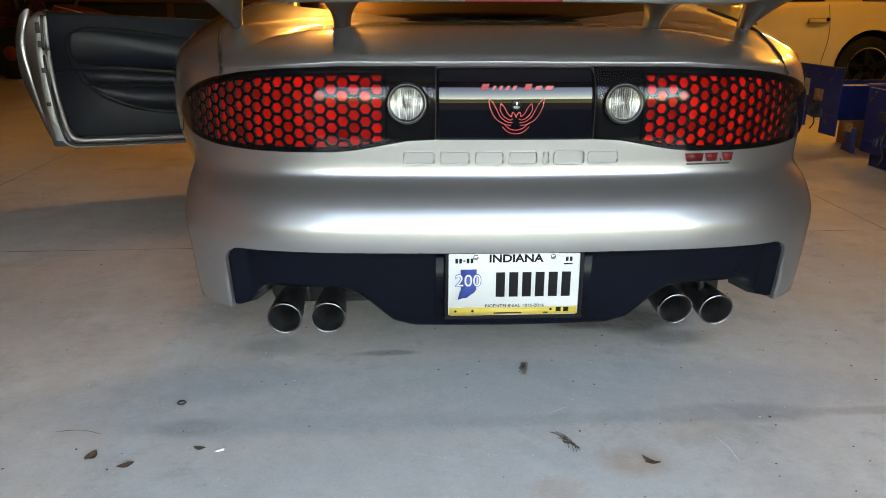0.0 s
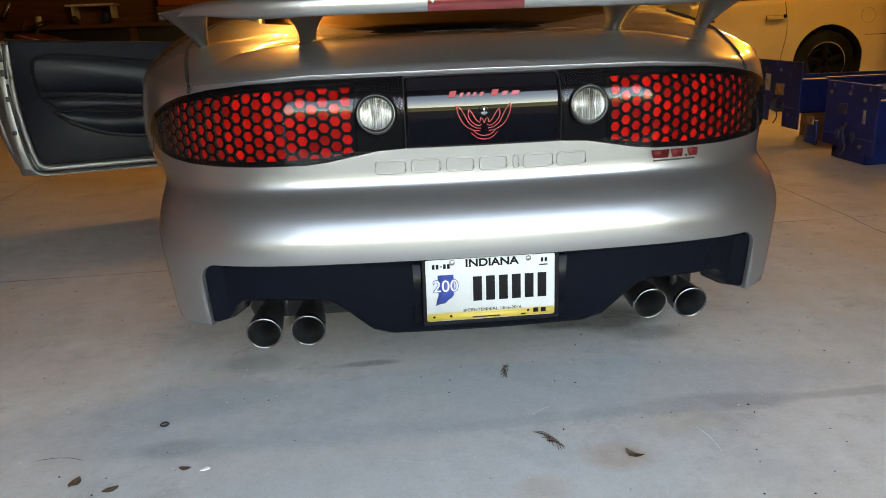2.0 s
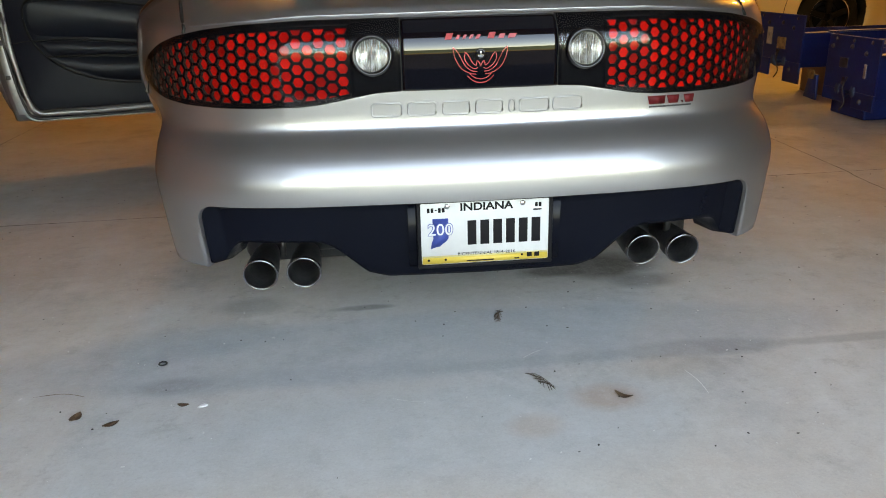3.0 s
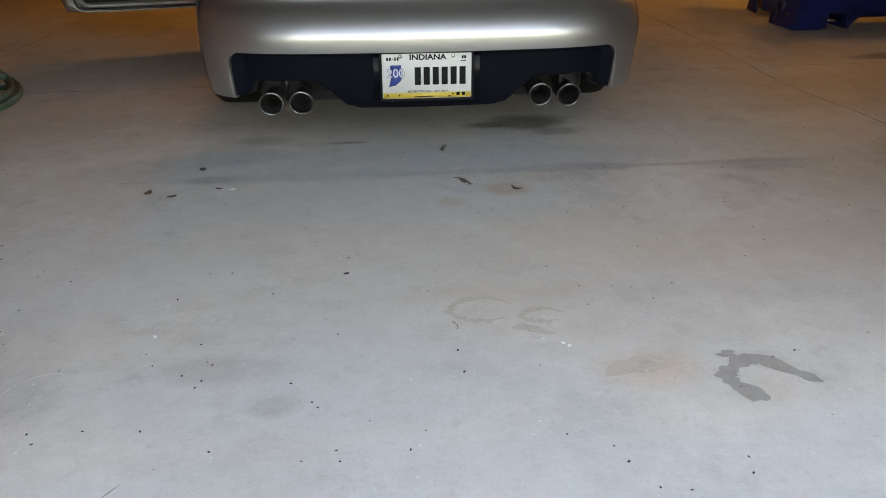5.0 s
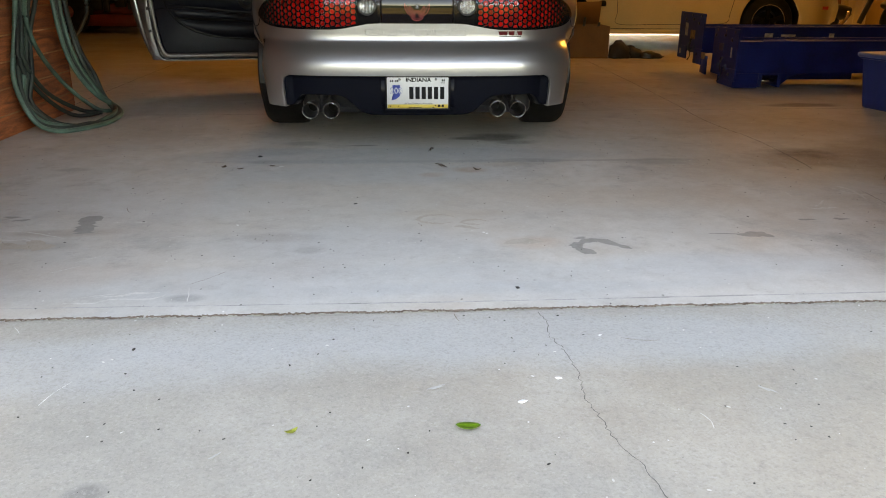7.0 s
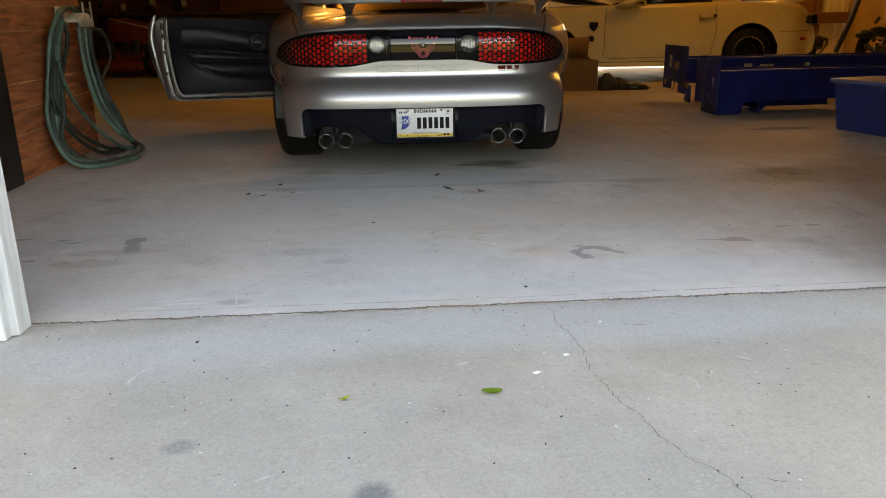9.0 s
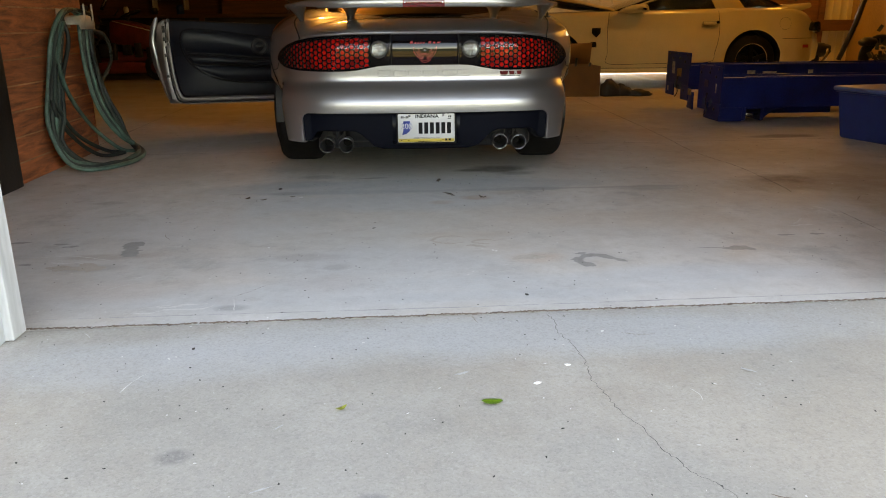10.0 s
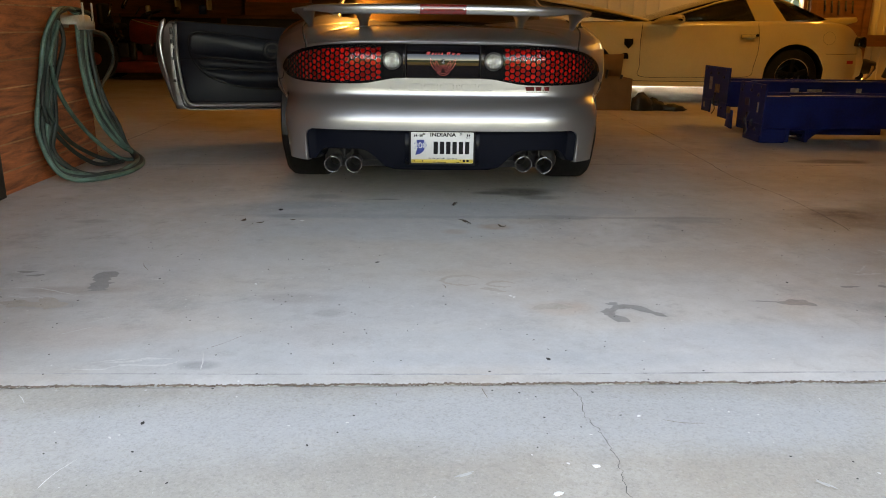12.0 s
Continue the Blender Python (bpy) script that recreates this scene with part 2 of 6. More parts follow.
JAMB = material("weathered_white_paint", (0.61, 0.62, 0.635), 0.6, 0, 0, 0.16, 9, 60, 0.3, stretch=(1, 1, .15))
HOSE = material("green_hose", (0.062, 0.135, 0.108), 0.5, 0, 0, 0.35, 8, 90, 0.1, spread=0.3)
OLDHOSE = material("grimy_green_hose", (0.020, 0.035, 0.030), 0.6, 0, 0, 0.4, 8, 90, 0.1, spread=0.4)
TRACTOR = material("faded_red_paint", (0.20, 0.03, 0.022), 0.45, 0, 0.2, 0.25, 5, 60, 0.1)
GRASS = material("dry_grass", (0.26, 0.21, 0.09), 0.95, 0, 0, 0.3, 0.2, 3, 0.5, spec=0.0)
ASPHALT = material("asphalt", (0.024, 0.024, 0.025), 0.95, 0, 0, 0.2, 0.5, 30, 0.5, spec=0.0)
GRAVEL = material("grey_gravel", (0.15, 0.148, 0.142), 0.9, 0, 0, 0.3, 2, 60, 0.5)
METALWALL = material("cream_metal_siding", (0.60, 0.53, 0.38), 0.45, 0, 0, 0.08, 2, 40, 0.05)
HILL = material("far_hills", (0.06, 0.09, 0.05), 0.9, 0, 0, 0.25, 0.02, 0.3, 0)
BLACKPAINT = material("black_timber_paint", (0.012, 0.011, 0.011), 0.5, 0, 0, 0.4, 6, 50, 0.3)
PLATEWHITE = material("plate_white", (0.52, 0.53, 0.54), 0.4, 0, 0.2, 0.03, 9, 90, 0.02)
INK = material("black_ink", (0.008, 0.008, 0.010), 0.6, 0, 0, 0.1, 9, 90, 0, spec=0.1)


def glass(name, tint, rough=0.0, ior=1.45):
    m = bpy.data.materials.new(name)
    m.use_nodes = True
    b = m.node_tree.nodes["Principled BSDF"]
    b.inputs["Base Color"].default_value = (*tint, 1)
    b.inputs["Transmission Weight"].default_value, b.inputs["Roughness"].default_value = 1.0, rough
    b.inputs["IOR"].default_value = ior
    return m


TINT = glass("tinted_glass", (0.03, 0.033, 0.033))
COVER = bpy.data.materials.new("lens_cover")
COVER.use_nodes = True
cn, cl = COVER.node_tree.nodes, COVER.node_tree.links
cn.remove(cn["Principled BSDF"])
see, shine, blend_, fres = cn.new("ShaderNodeBsdfTransparent"), cn.new("ShaderNodeBsdfGlossy"), cn.new("ShaderNodeMixShader"), cn.new("ShaderNodeFresnel")
see.inputs[0].default_value = (.93, .92, .92, 1)
shine.inputs["Roughness"].default_value = .015
fres.inputs["IOR"].default_value = 1.43
for a, b in ((fres.outputs[0], blend_.inputs[0]), (see.outputs[0], blend_.inputs[1]), (shine.outputs[0], blend_.inputs[2]), (blend_.outputs[0], cn["Material Output"].inputs[0])):
    cl.new(a, b)
CLEAR = glass("clear_lens", (0.98, 0.98, 0.97), 0.0, 1.15)


# ---- mesh tools ----
def link(name, bm, mat, parent=None, smooth=True, label=""):
    bmesh.ops.recalc_face_normals(bm, faces=bm.faces)
    me = bpy.data.meshes.new(name)
    bm.to_mesh(me)
    bm.free()
    for p in me.polygons:
        p.use_smooth = smooth
    for m in (mat if isinstance(mat, (list, tuple)) else [mat]):
        me.materials.append(m)
    ob = new(name, me)
    if parent:
        ob.parent = parent
    if label:
        ob["label"] = label
    return ob


def part(name, bm, mat, parent, label="", smooth=True):
    return link(name, bm, mat, parent, smooth, label)


def empty(name, m, label, category, group="", kind=""):
    ob = new(name)
    ob.matrix_world = m
    return tagged(ob, label, category, group, kind)


def sheet(rows, close_u=False):
    """A bmesh from rows of points."""
    bm = bmesh.new()
    vs = [[bm.verts.new(p) for p in r] for r in rows]
    for a, b in zip(vs, vs[1:]):
        k = len(a)
        for i in range(k if close_u else k - 1):
            q = (a[i], a[(i + 1) % k], b[(i + 1) % k], b[i])
            if len({tuple(round(c, 6) for c in v.co) for v in q}) > 2:
                bm.faces.new(q)
    return bm


def thick(bm, d):
    """Gives a sheet a thickness, inward along its normals."""
    bmesh.ops.recalc_face_normals(bm, faces=bm.faces)
    bmesh.ops.solidify(bm, geom=bm.faces[:], thickness=d)
    return bm


def box(bm, x0, x1, y0, y1, z0, z1, bevel=0.0):
    m = Matrix.Translation(((x0 + x1) / 2, (y0 + y1) / 2, (z0 + z1) / 2)) @ Matrix.Diagonal((x1 - x0, y1 - y0, z1 - z0, 1))
    r = bmesh.ops.create_cube(bm, size=1, matrix=m)
    if bevel:
        es = {e for v in r["verts"] for e in v.link_edges}
        bmesh.ops.bevel(bm, geom=list(es), offset=bevel, segments=2, affect="EDGES", profile=0.5)
    return bm


def bx(*a, bevel=0.0):
    return box(bmesh.new(), *a, bevel=bevel)


def prism(pts, d, bevel=0.0):
    """A flat outline (x, z) pushed d along y."""
    bm = bmesh.new()
    a = [bm.verts.new((x, 0, z)) for x, z in pts]
    b = [bm.verts.new((x, d, z)) for x, z in pts]
    bm.faces.new(a)
    bm.faces.new(b[::-1])
    for i in range(len(a)):
        j = (i + 1) % len(a)
        bm.faces.new((a[i], b[i], b[j], a[j]))
    if bevel:
        bmesh.ops.bevel(bm, geom=bm.edges[:], offset=bevel, segments=2, affect="EDGES", profile=0.5)
    return bm


def lathe(prof, n=40, axis="y"):
    """A turned body from (radius, along) pairs."""
    rows = []
    for r, a in prof:
        row = []
        for i in range(n):
            c, s = math.cos(2 * math.pi * i / n), math.sin(2 * math.pi * i / n)
            row.append({"y": (r * c, a, r * s), "x": (a, r * c, r * s), "z": (r * c, r * s, a)}[axis])
        rows.append(row)
    return sheet(rows, True)


def tube(pts, r, n=8):
    """A round rod along points."""
    pts = [Vector(p) for p in pts]
    rows = []
    up = Vector((0, 0, 1))
    for i, p in enumerate(pts):
        d = (pts[min(i + 1, len(pts) - 1)] - pts[max(i - 1, 0)]).normalized()
        a = d.cross(up)
        a = a.normalized() if a.length > 0.05 else d.cross(Vector((1, 0, 0))).normalized()
        b = d.cross(a)
        rows.append([p + r * (math.cos(2 * math.pi * k / n) * a + math.sin(2 * math.pi * k / n) * b) for k in range(n)])
    bm = sheet(rows, True)
    bm.faces.ensure_lookup_table()
    for row in (0, -1):
        vs = [v for v in bm.verts if any((v.co - q).length < 1e-6 for q in rows[row])]
        if len(vs) == n:
            bmesh.ops.contextual_create(bm, geom=vs)
    return bm


def spline(ctrl, per=8):
    """Points along a smooth curve through ctrl."""
    c = [np.array(p, float) for p in ctrl]
    out = []
    for i in range(len(c) - 1):
        p0, p1, p2, p3 = c[max(i - 1, 0)], c[i], c[i + 1], c[min(i + 2, len(c) - 1)]
        for k in range(per):
            t = k / per
            out.append(0.5 * (2 * p1 + (p2 - p0) * t + (2 * p0 - 5 * p1 + 4 * p2 - p3) * t * t + (3 * p1 - p0 - 3 * p2 + p3) * t ** 3))
    out.append(c[-1])
    return [tuple(p) for p in out]


def lerp(x, xs, ys):
    return float(np.interp(x, xs, ys))


def smooth(x, a, b):
    t = min(1, max(0, (x - a) / (b - a)))
    return t * t * (3 - 2 * t)


def words(name, text, size, mat, parent, m, squeeze=1.0, depth=0.0006, bold=0.0):
    """Raised lettering, each letter a piece of its own."""
    cu = bpy.data.curves.new(name, "FONT")
    cu.body, cu.size, cu.extrude, cu.offset, cu.align_x, cu.align_y = text, size, depth, bold, "CENTER", "CENTER"
    tmp = new("tmp", cu)
    me = bpy.data.meshes.new_from_object(tmp)
    bpy.data.objects.remove(tmp)
    whole = bmesh.new()
    whole.from_mesh(me)
    bmesh.ops.remove_doubles(whole, verts=whole.verts, dist=1e-6)
    left = set(whole.verts)
    while left:
        seed = left.pop()
        island, todo = {seed}, [seed]
        while todo:
            for e in todo.pop().link_edges:
                for v in e.verts:
                    if v not in island:
                        island.add(v)
                        todo.append(v)
        left -= island
        bm = bmesh.new()
        twin = {v: bm.verts.new(v.co) for v in island}
        for f in {f for v in island for f in v.link_faces}:
            bm.faces.new([twin[v] for v in f.verts])
        ob = link(name, bm, mat, parent, False)
        ob.matrix_local = m @ Matrix.Diagonal((squeeze, 1, 1, 1))
    whole.free()


# ---- silver coupe ----
car = empty("silver_sports_coupe", pose(-0.002, -.006, -.002), "metallic silver sports coupe parked on concrete, driver door open", "car")

PLAN = spline([(0, .042), (.1, .044), (.2, .048), (.32, .054), (.43, .063), (.55, .085), (.64, .125), (.71, .18), (.765, .25), (.81, .337),
               (.860, .455), (.899, .60), (.932, .83), (.946, 1.1), (.938, 1.4), (.915, 1.9), (.90, 2.6), (.905, 3.2), (.92, 3.7),
               (.91, 4.0), (.87, 4.3), (.78, 4.55), (.60, 4.70), (.3, 4.78), (.0, 4.80)], 6)
# even steps along the line, with extra points at the valance's corner
run = [0.0]
for p, q in zip(PLAN, PLAN[1:]):
    run.append(run[-1] + math.hypot(q[0] - p[0], q[1] - p[1]))
CUT = lerp(.628, [p[0] for p in PLAN[:40]], run[:40])
steps = sorted(set(list(np.arange(0, 1.3, .0125)) + list(np.linspace(1.3, run[-1], 90)) + [CUT - d for d in (.04, .036, .03, .022, .014, .008, .004, .001)] + [CUT + .0002]))
at_run = lambda s: (lerp(s, run, [p[0] for p in PLAN]), lerp(s, run, [p[1] for p in PLAN]))
NORM = []
for s in steps:
    p, q = at_run(max(s - .03, 0)), at_run(min(s + .03, run[-1]))
    dx, dy = q[0] - p[0], q[1] - p[1]
    k = math.hypot(dx, dy)
    NORM.append((dy / k, -dx / k))
PLAN = [at_run(s) for s in steps]
ARC = [float(s) for s in steps]
NP = len(PLAN)
NORM[0], NORM[-1] = (0, -1), (0, 1)

# outward offset of the body against its plan line, by height: at the tail, and along the flanks
TAIL_Z = [.22, .267, .34, .422, .435, .445, .453, .461, .467, .473, .479, .485, .492, .501, .511, .521, .531, .540, .548, .555, .561, .567, .573, .579, .585, .592, .600, .612, .64,
          .665, .70, .735, .745, .755, .765, .775, .785, .795, .81, .823, .833]
TAIL_O = [.0621, .0701, .0781, .0850, .0862, .0866, .0865, .0861, .0856, .0848, .0836, .0819, .0793, .0753, .0704, .0648, .0580, .0505, .0420, .0330, .0245, .0165, .0095, .0048, .0022, .0007, -.0003, -.0009, -.0006,
          0, .0005, .0002, 0, -.0005, -.0019, -.0044, -.008, -.0129, -.0235, -.036, -.044]
SIDE_Z = [.16, .22, .30, .40, .50, .58, .66, .74, .80, .833]
SIDE_O = [-.05, -.02, -.002, .006, .008, .004, .003, .0, -.009, -.022]


def offset(i, z):
    w = smooth(PLAN[i][1], .09, .46)
    # the bumper's corners draw in below, short of the wheel arch
    tuck = smooth(.70 - z, 0, .42) * .13 * smooth(PLAN[i][1], .16, .42) * (1 - smooth(PLAN[i][1], .735, .79))
    return (1 - w) * lerp(z, TAIL_Z, TAIL_O) + w * lerp(z, SIDE_Z, SIDE_O) - tuck


def skin(i, z, extra=0.0, side=1):
    o = offset(i, z) + extra
    return (side * (PLAN[i][0] + NORM[i][0] * o), PLAN[i][1] + NORM[i][1] * o, z)


def skin_at(s, z, extra=0.0):
    """A point of the skin s metres along the plan line from the tail's middle; s may be negative."""
    side, s = (1, s) if s >= 0 else (-1, -s)
    i = min(max(int(np.searchsorted(ARC, s)) - 1, 0), NP - 2)
    f = (s - ARC[i]) / (ARC[i + 1] - ARC[i])
    a, b = Vector(skin(i, z, extra, side)), Vector(skin(i + 1, z, extra, side))
    return a.lerp(b, f)


def arc_of(x):
    return lerp(x, [p[0] for p in PLAN[:70]], ARC[:70])


AXLES = (1.09, 3.66)


def low_edge(i):
    x, y = PLAN[i]
    if ARC[i] <= CUT and y < 1:
        d = ARC[i] - (CUT - .04)
        return .422 if d < 0 else .382 + math.sqrt(max(0, .04 ** 2 - d * d))
    z = .262 if y < .6 else lerp(y, [.6, .75, 1.4, 4.3, 4.8], [.262, .25, .20, .19, .22])
    for a in AXLES:
        d = abs(y - a)
        if d < .375:
            z = max(z, .33 + math.sqrt(.375 ** 2 - d * d))
    return z


def top_edge(i):
    x, y = PLAN[i]
    if y < 1.2:
        return lerp(x if y < .4 else .9, [0, .4, .62, .70, .78, .85], [.833, .831, .818, .812, .82, .83])
    return lerp(y, [1.2, 2, 3.4, 4.2, 4.8], [.83, .83, .82, .72, .60])


def panel_top(s):
    return lerp(abs(s), [0, .4, .55, .64, .72, .79, .86, .91, .935], [.8235, .8215, .815, .806, .792, .772, .745, .722, .700])


def panel_bottom(s):
    return lerp(abs(s), [0, .18, .24, .30, .36, .41, .50, .60, .70, .78, .85, .90, .935], [.664, .664, .661, .650, .639, .6345, .633, .634, .638, .645, .656, .671, .694])


TIP = .934


def sunk(i, z):
    """The shell lies deeper behind the tail panel."""
    a = ARC[i]
    return -.016 if a < TIP - .012 and panel_bottom(a) + .005 < z < panel_top(a) - .005 else 0


ROWS_Z = np.linspace(0, 1, 118)
bm = bmesh.new()
for side in (1, -1):
    grid = []
    for i in range(NP):
        a, b = low_edge(i), top_edge(i)
        m = max(.424, a + .002)
        lip = [bm.verts.new(skin(i, a + .002, -.03, side)), bm.verts.new(skin(i, a, -.004, side))]
        grid.append(lip + [bm.verts.new(skin(i, a + .001 + (m - a - .001) * t, 0, side)) for t in np.linspace(0, .92, 9)] + [bm.verts.new(skin(i, m + (b - m) * t, sunk(i, m + (b - m) * t), side)) for t in ROWS_Z])
    for a, b in zip(grid, grid[1:]):
        for k in range(len(a) - 1):
            bm.faces.new((a[k], b[k], b[k + 1], a[k + 1]))
bmesh.ops.remove_doubles(bm, verts=bm.verts, dist=0.0004)
part("body_shell", bm, SILVER, car, "metallic silver painted body shell")

# upper deck: rings drawn in from the top edge, then bridged across
RING = [(.0, .0), (.006, .006), (.03, .017), (.07, .034), (.12, .052), (.165, .064), (.20, .069), (.26, .072), (.34, .078)]
RING_FLANK = [(0, 0), (.004, .014), (.014, .034), (.034, .058), (.065, .080), (.10, .098), (.13, .110), (.17, .122), (.22, .1365)]
bm = bmesh.new()
cols = {}
for side in (1, -1):
    grid = []
    for i in range(NP):
        x, y = PLAN[i]
        z0 = top_edge(i)
        flank = smooth(y, .2, 1.0) * (1 - smooth(y, 3.4, 4.4))
        row = []
        for (d, h), (df, hf) in zip(RING, RING_FLANK):
            d2, h = d + (df - d) * flank, h + (hf - h) * flank
            o = offset(i, z0) - d2
            px, py = PLAN[i][0] + NORM[i][0] * o, PLAN[i][1] + NORM[i][1] * o
            row.append(bm.verts.new((side * max(px, 0), py, z0 + h)))
        grid.append(row)
    cols[side] = grid
    for a, b in zip(grid, grid[1:]):
        for k in range(len(a) - 1):
            bm.faces.new((a[k], b[k], b[k + 1], a[k + 1]))
for i in range(NP - 1):
    if PLAN[i][0] < .01 and 0 < i < 2:
        continue
    quad = (cols[1][i][-1], cols[1][i + 1][-1], cols[-1][i + 1][-1], cols[-1][i][-1])
    if len({tuple(round(c, 5) for c in v.co) for v in quad}) == 4:
        bm.faces.new(quad)
bmesh.ops.remove_doubles(bm, verts=bm.verts, dist=0.0004)
deck_ob = part("deck", bm, SILVER, car, "silver rear deck and bonnet")

# black tail panel: two lamps and a middle piece between them
LENS_IN = .2945


def tail_piece(name, s0, s1, parent, label, bed=False):
    """A glossy piece of the tail panel; bed: sunk where the honeycomb lens sits."""
    side = 1 if s1 > 0 else -1
    ss = set(np.linspace(s0, s1, 60 if bed else 44))
    if bed:
        ss |= {side * LENS_IN, side * (LENS_IN + .0006), side * (TIP - .010), side * (TIP - .0104)}
    rows = []
    for s in sorted(ss):
        a, b = panel_bottom(s), panel_top(s)
        inside = bed and LENS_IN + .0003 < abs(s) < TIP - .0102
        zs = [a, a + .004, a + .0088, a + .0094] + list(np.linspace(a + .012, b - .018, 18)) + [b - .0154, b - .0148, b - .008, b]
        rows.append([skin_at(s, a, -.004)] + [skin_at(s, z, -.0085 if inside and a + .009 < z < b - .015 else .003) for z in zs] + [skin_at(s, b, -.004)])
    rows = [[skin_at(s0, v.z, -.004) for v in rows[0]]] + rows + [[skin_at(s1, v.z, -.004) for v in rows[-1]]]
    return part(name, sheet(rows), MASKBLACK if bed else BLACKGLOSS, parent, label)


SEAM = .1785
middle = tail_piece("tail_panel", -SEAM + .0015, SEAM - .0015, car, "glossy black panel with red bird emblem")
lamps = {1: tail_piece("tail_lamp", SEAM + .0015, TIP, car, "black tail lamp with red honeycomb lens", True),
         -1: tail_piece("tail_lamp", -TIP, -SEAM - .0015, car, "black tail lamp with red honeycomb lens", True)}
# dark joint behind the seams, and the bright edge of the deck above
for side in (1, -1):
    rows = [[skin_at(side * (SEAM + d), z, .0006) for z in np.linspace(.665, .823, 14)] for d in (-.004, .004)]
    part("panel_seam", sheet(rows), GAP, car)

# honeycomb of red lens cells
def clip(poly, f):
    out = []
    for a, b in zip(poly, poly[1:] + poly[:1]):
        fa, fb = f(a), f(b)
        if fa >= 0:
            out.append(a)
        if fa * fb < 0:
            t = fa / (fa - fb)
            out.append((a[0] + (b[0] - a[0]) * t, a[1] + (b[1] - a[1]) * t))
    return out


def reach(poly, c, a):
    """How far a ray from c at angle a runs inside a convex outline."""
    dx, dy, best = math.cos(a), math.sin(a), 0.0
    for p, q in zip(poly, poly[1:] + poly[:1]):
        ex, ey = q[0] - p[0], q[1] - p[1]
        det = dx * -ey + ex * dy
        if abs(det) > 1e-12:
            t = ((p[0] - c[0]) * -ey + ex * (p[1] - c[1])) / det
            u = (dx * (p[1] - c[1]) - dy * (p[0] - c[0])) / det
            if t > 0 and -1e-6 <= u <= 1 + 1e-6:
                best = max(best, t)
    return best


HEX = .0162
inward = lambda a: a - .007 * max(0, 1 - (a - .30) / .15)      # the pitch widens a little towards the middle
LENS_AREA = (lambda p: p[0] - .3045, lambda p: panel_top(p[0]) - .018 - p[1], lambda p: p[1] - panel_bottom(p[0]) - .012, lambda p: TIP - .012 - p[0])
MASK_AREA = (lambda p: p[0] - .2985, lambda p: panel_top(p[0]) - .0125 - p[1], lambda p: p[1] - panel_bottom(p[0]) - .0065, lambda p: TIP - .0065 - p[0])
for side in (1, -1):
    mask = bmesh.new()
    on_lens = lambda p, lift: skin_at(side * inward(p[0]), p[1], lift)
    col, s = -1, .3155 - HEX * 1.5
    while s < TIP + .01:
        z = .6336 - HEX * math.sqrt(3) + (HEX * math.sqrt(3) / 2 if col % 2 else 0)
        while z < .83:
            shape = [[(s + HEX * k_ * math.cos(math.pi / 3 * k), z + HEX * k_ * math.sin(math.pi / 3 * k)) for k in range(6)] for k_ in (1.0, .77)]
            for k, area in enumerate((MASK_AREA, LENS_AREA)):
                for f in area:
                    shape[k] = clip(shape[k], f) if shape[k] else []
            outer, cell = shape
            z += HEX * math.sqrt(3)
            if len(outer) < 3:
                continue
            if len(cell) < 3:
                mask.faces.new([mask.verts.new(on_lens(p, .0032)) for p in outer])
                continue
            c = (sum(q[0] for q in cell) / len(cell), sum(q[1] for q in cell) / len(cell))
            angles = sorted({round(math.atan2(p[1] - c[1], p[0] - c[0]), 5) for p in outer + cell})
            rim_ = [[(c[0] + r_ * math.cos(a), c[1] + r_ * math.sin(a)) for a in angles for r_ in (reach(poly, c, a),)] for poly in (outer, cell)]
            vo, vi = ([mask.verts.new(on_lens(p, .0032)) for p in line] for line in rim_)
            for k in range(len(angles)):
                j = (k + 1) % len(angles)
                mask.faces.new((vo[k], vo[j], vi[j], vi[k]))
            bm = bmesh.new()
            top, low = ([bm.verts.new(on_lens(p, lift)) for p in cell] for lift in (.0032, -.0072))
            for k in range(len(cell)):
                j = (k + 1) % len(cell)
                bm.faces.new((top[k], top[j], low[j], low[k])).material_index = 1
            bed = [bm.verts.new(on_lens(p, -.0050)) for p in cell]
            mid = bm.verts.new(on_lens(c, -.0050))
            for k in range(len(cell)):
                bm.faces.new((bed[k], bed[(k + 1) % len(cell)], mid))
            part("lens_cell", bm, [RED, GAP], lamps[side])
        s += HEX * 1.5
        col += 1
    bmesh.ops.remove_doubles(mask, verts=mask.verts, dist=.0002)
    part("honeycomb_mask", mask, MASKBLACK, lamps[side], "black honeycomb mask")
    ss = np.linspace(SEAM + .0015, TIP - .001, 60)
    rows = [[skin_at(side * a, z, .0047) for z in np.linspace(panel_bottom(a) + .0015, panel_top(a) - .0015, 24)] for a in ss]
    cover = part("cover_lens", sheet(rows), COVER, lamps[side], "clear smooth lens cover")
    if sum(p.normal.y for p in cover.data.polygons) > 0:
        cover.data.flip_normals()
    cover.visible_shadow = False

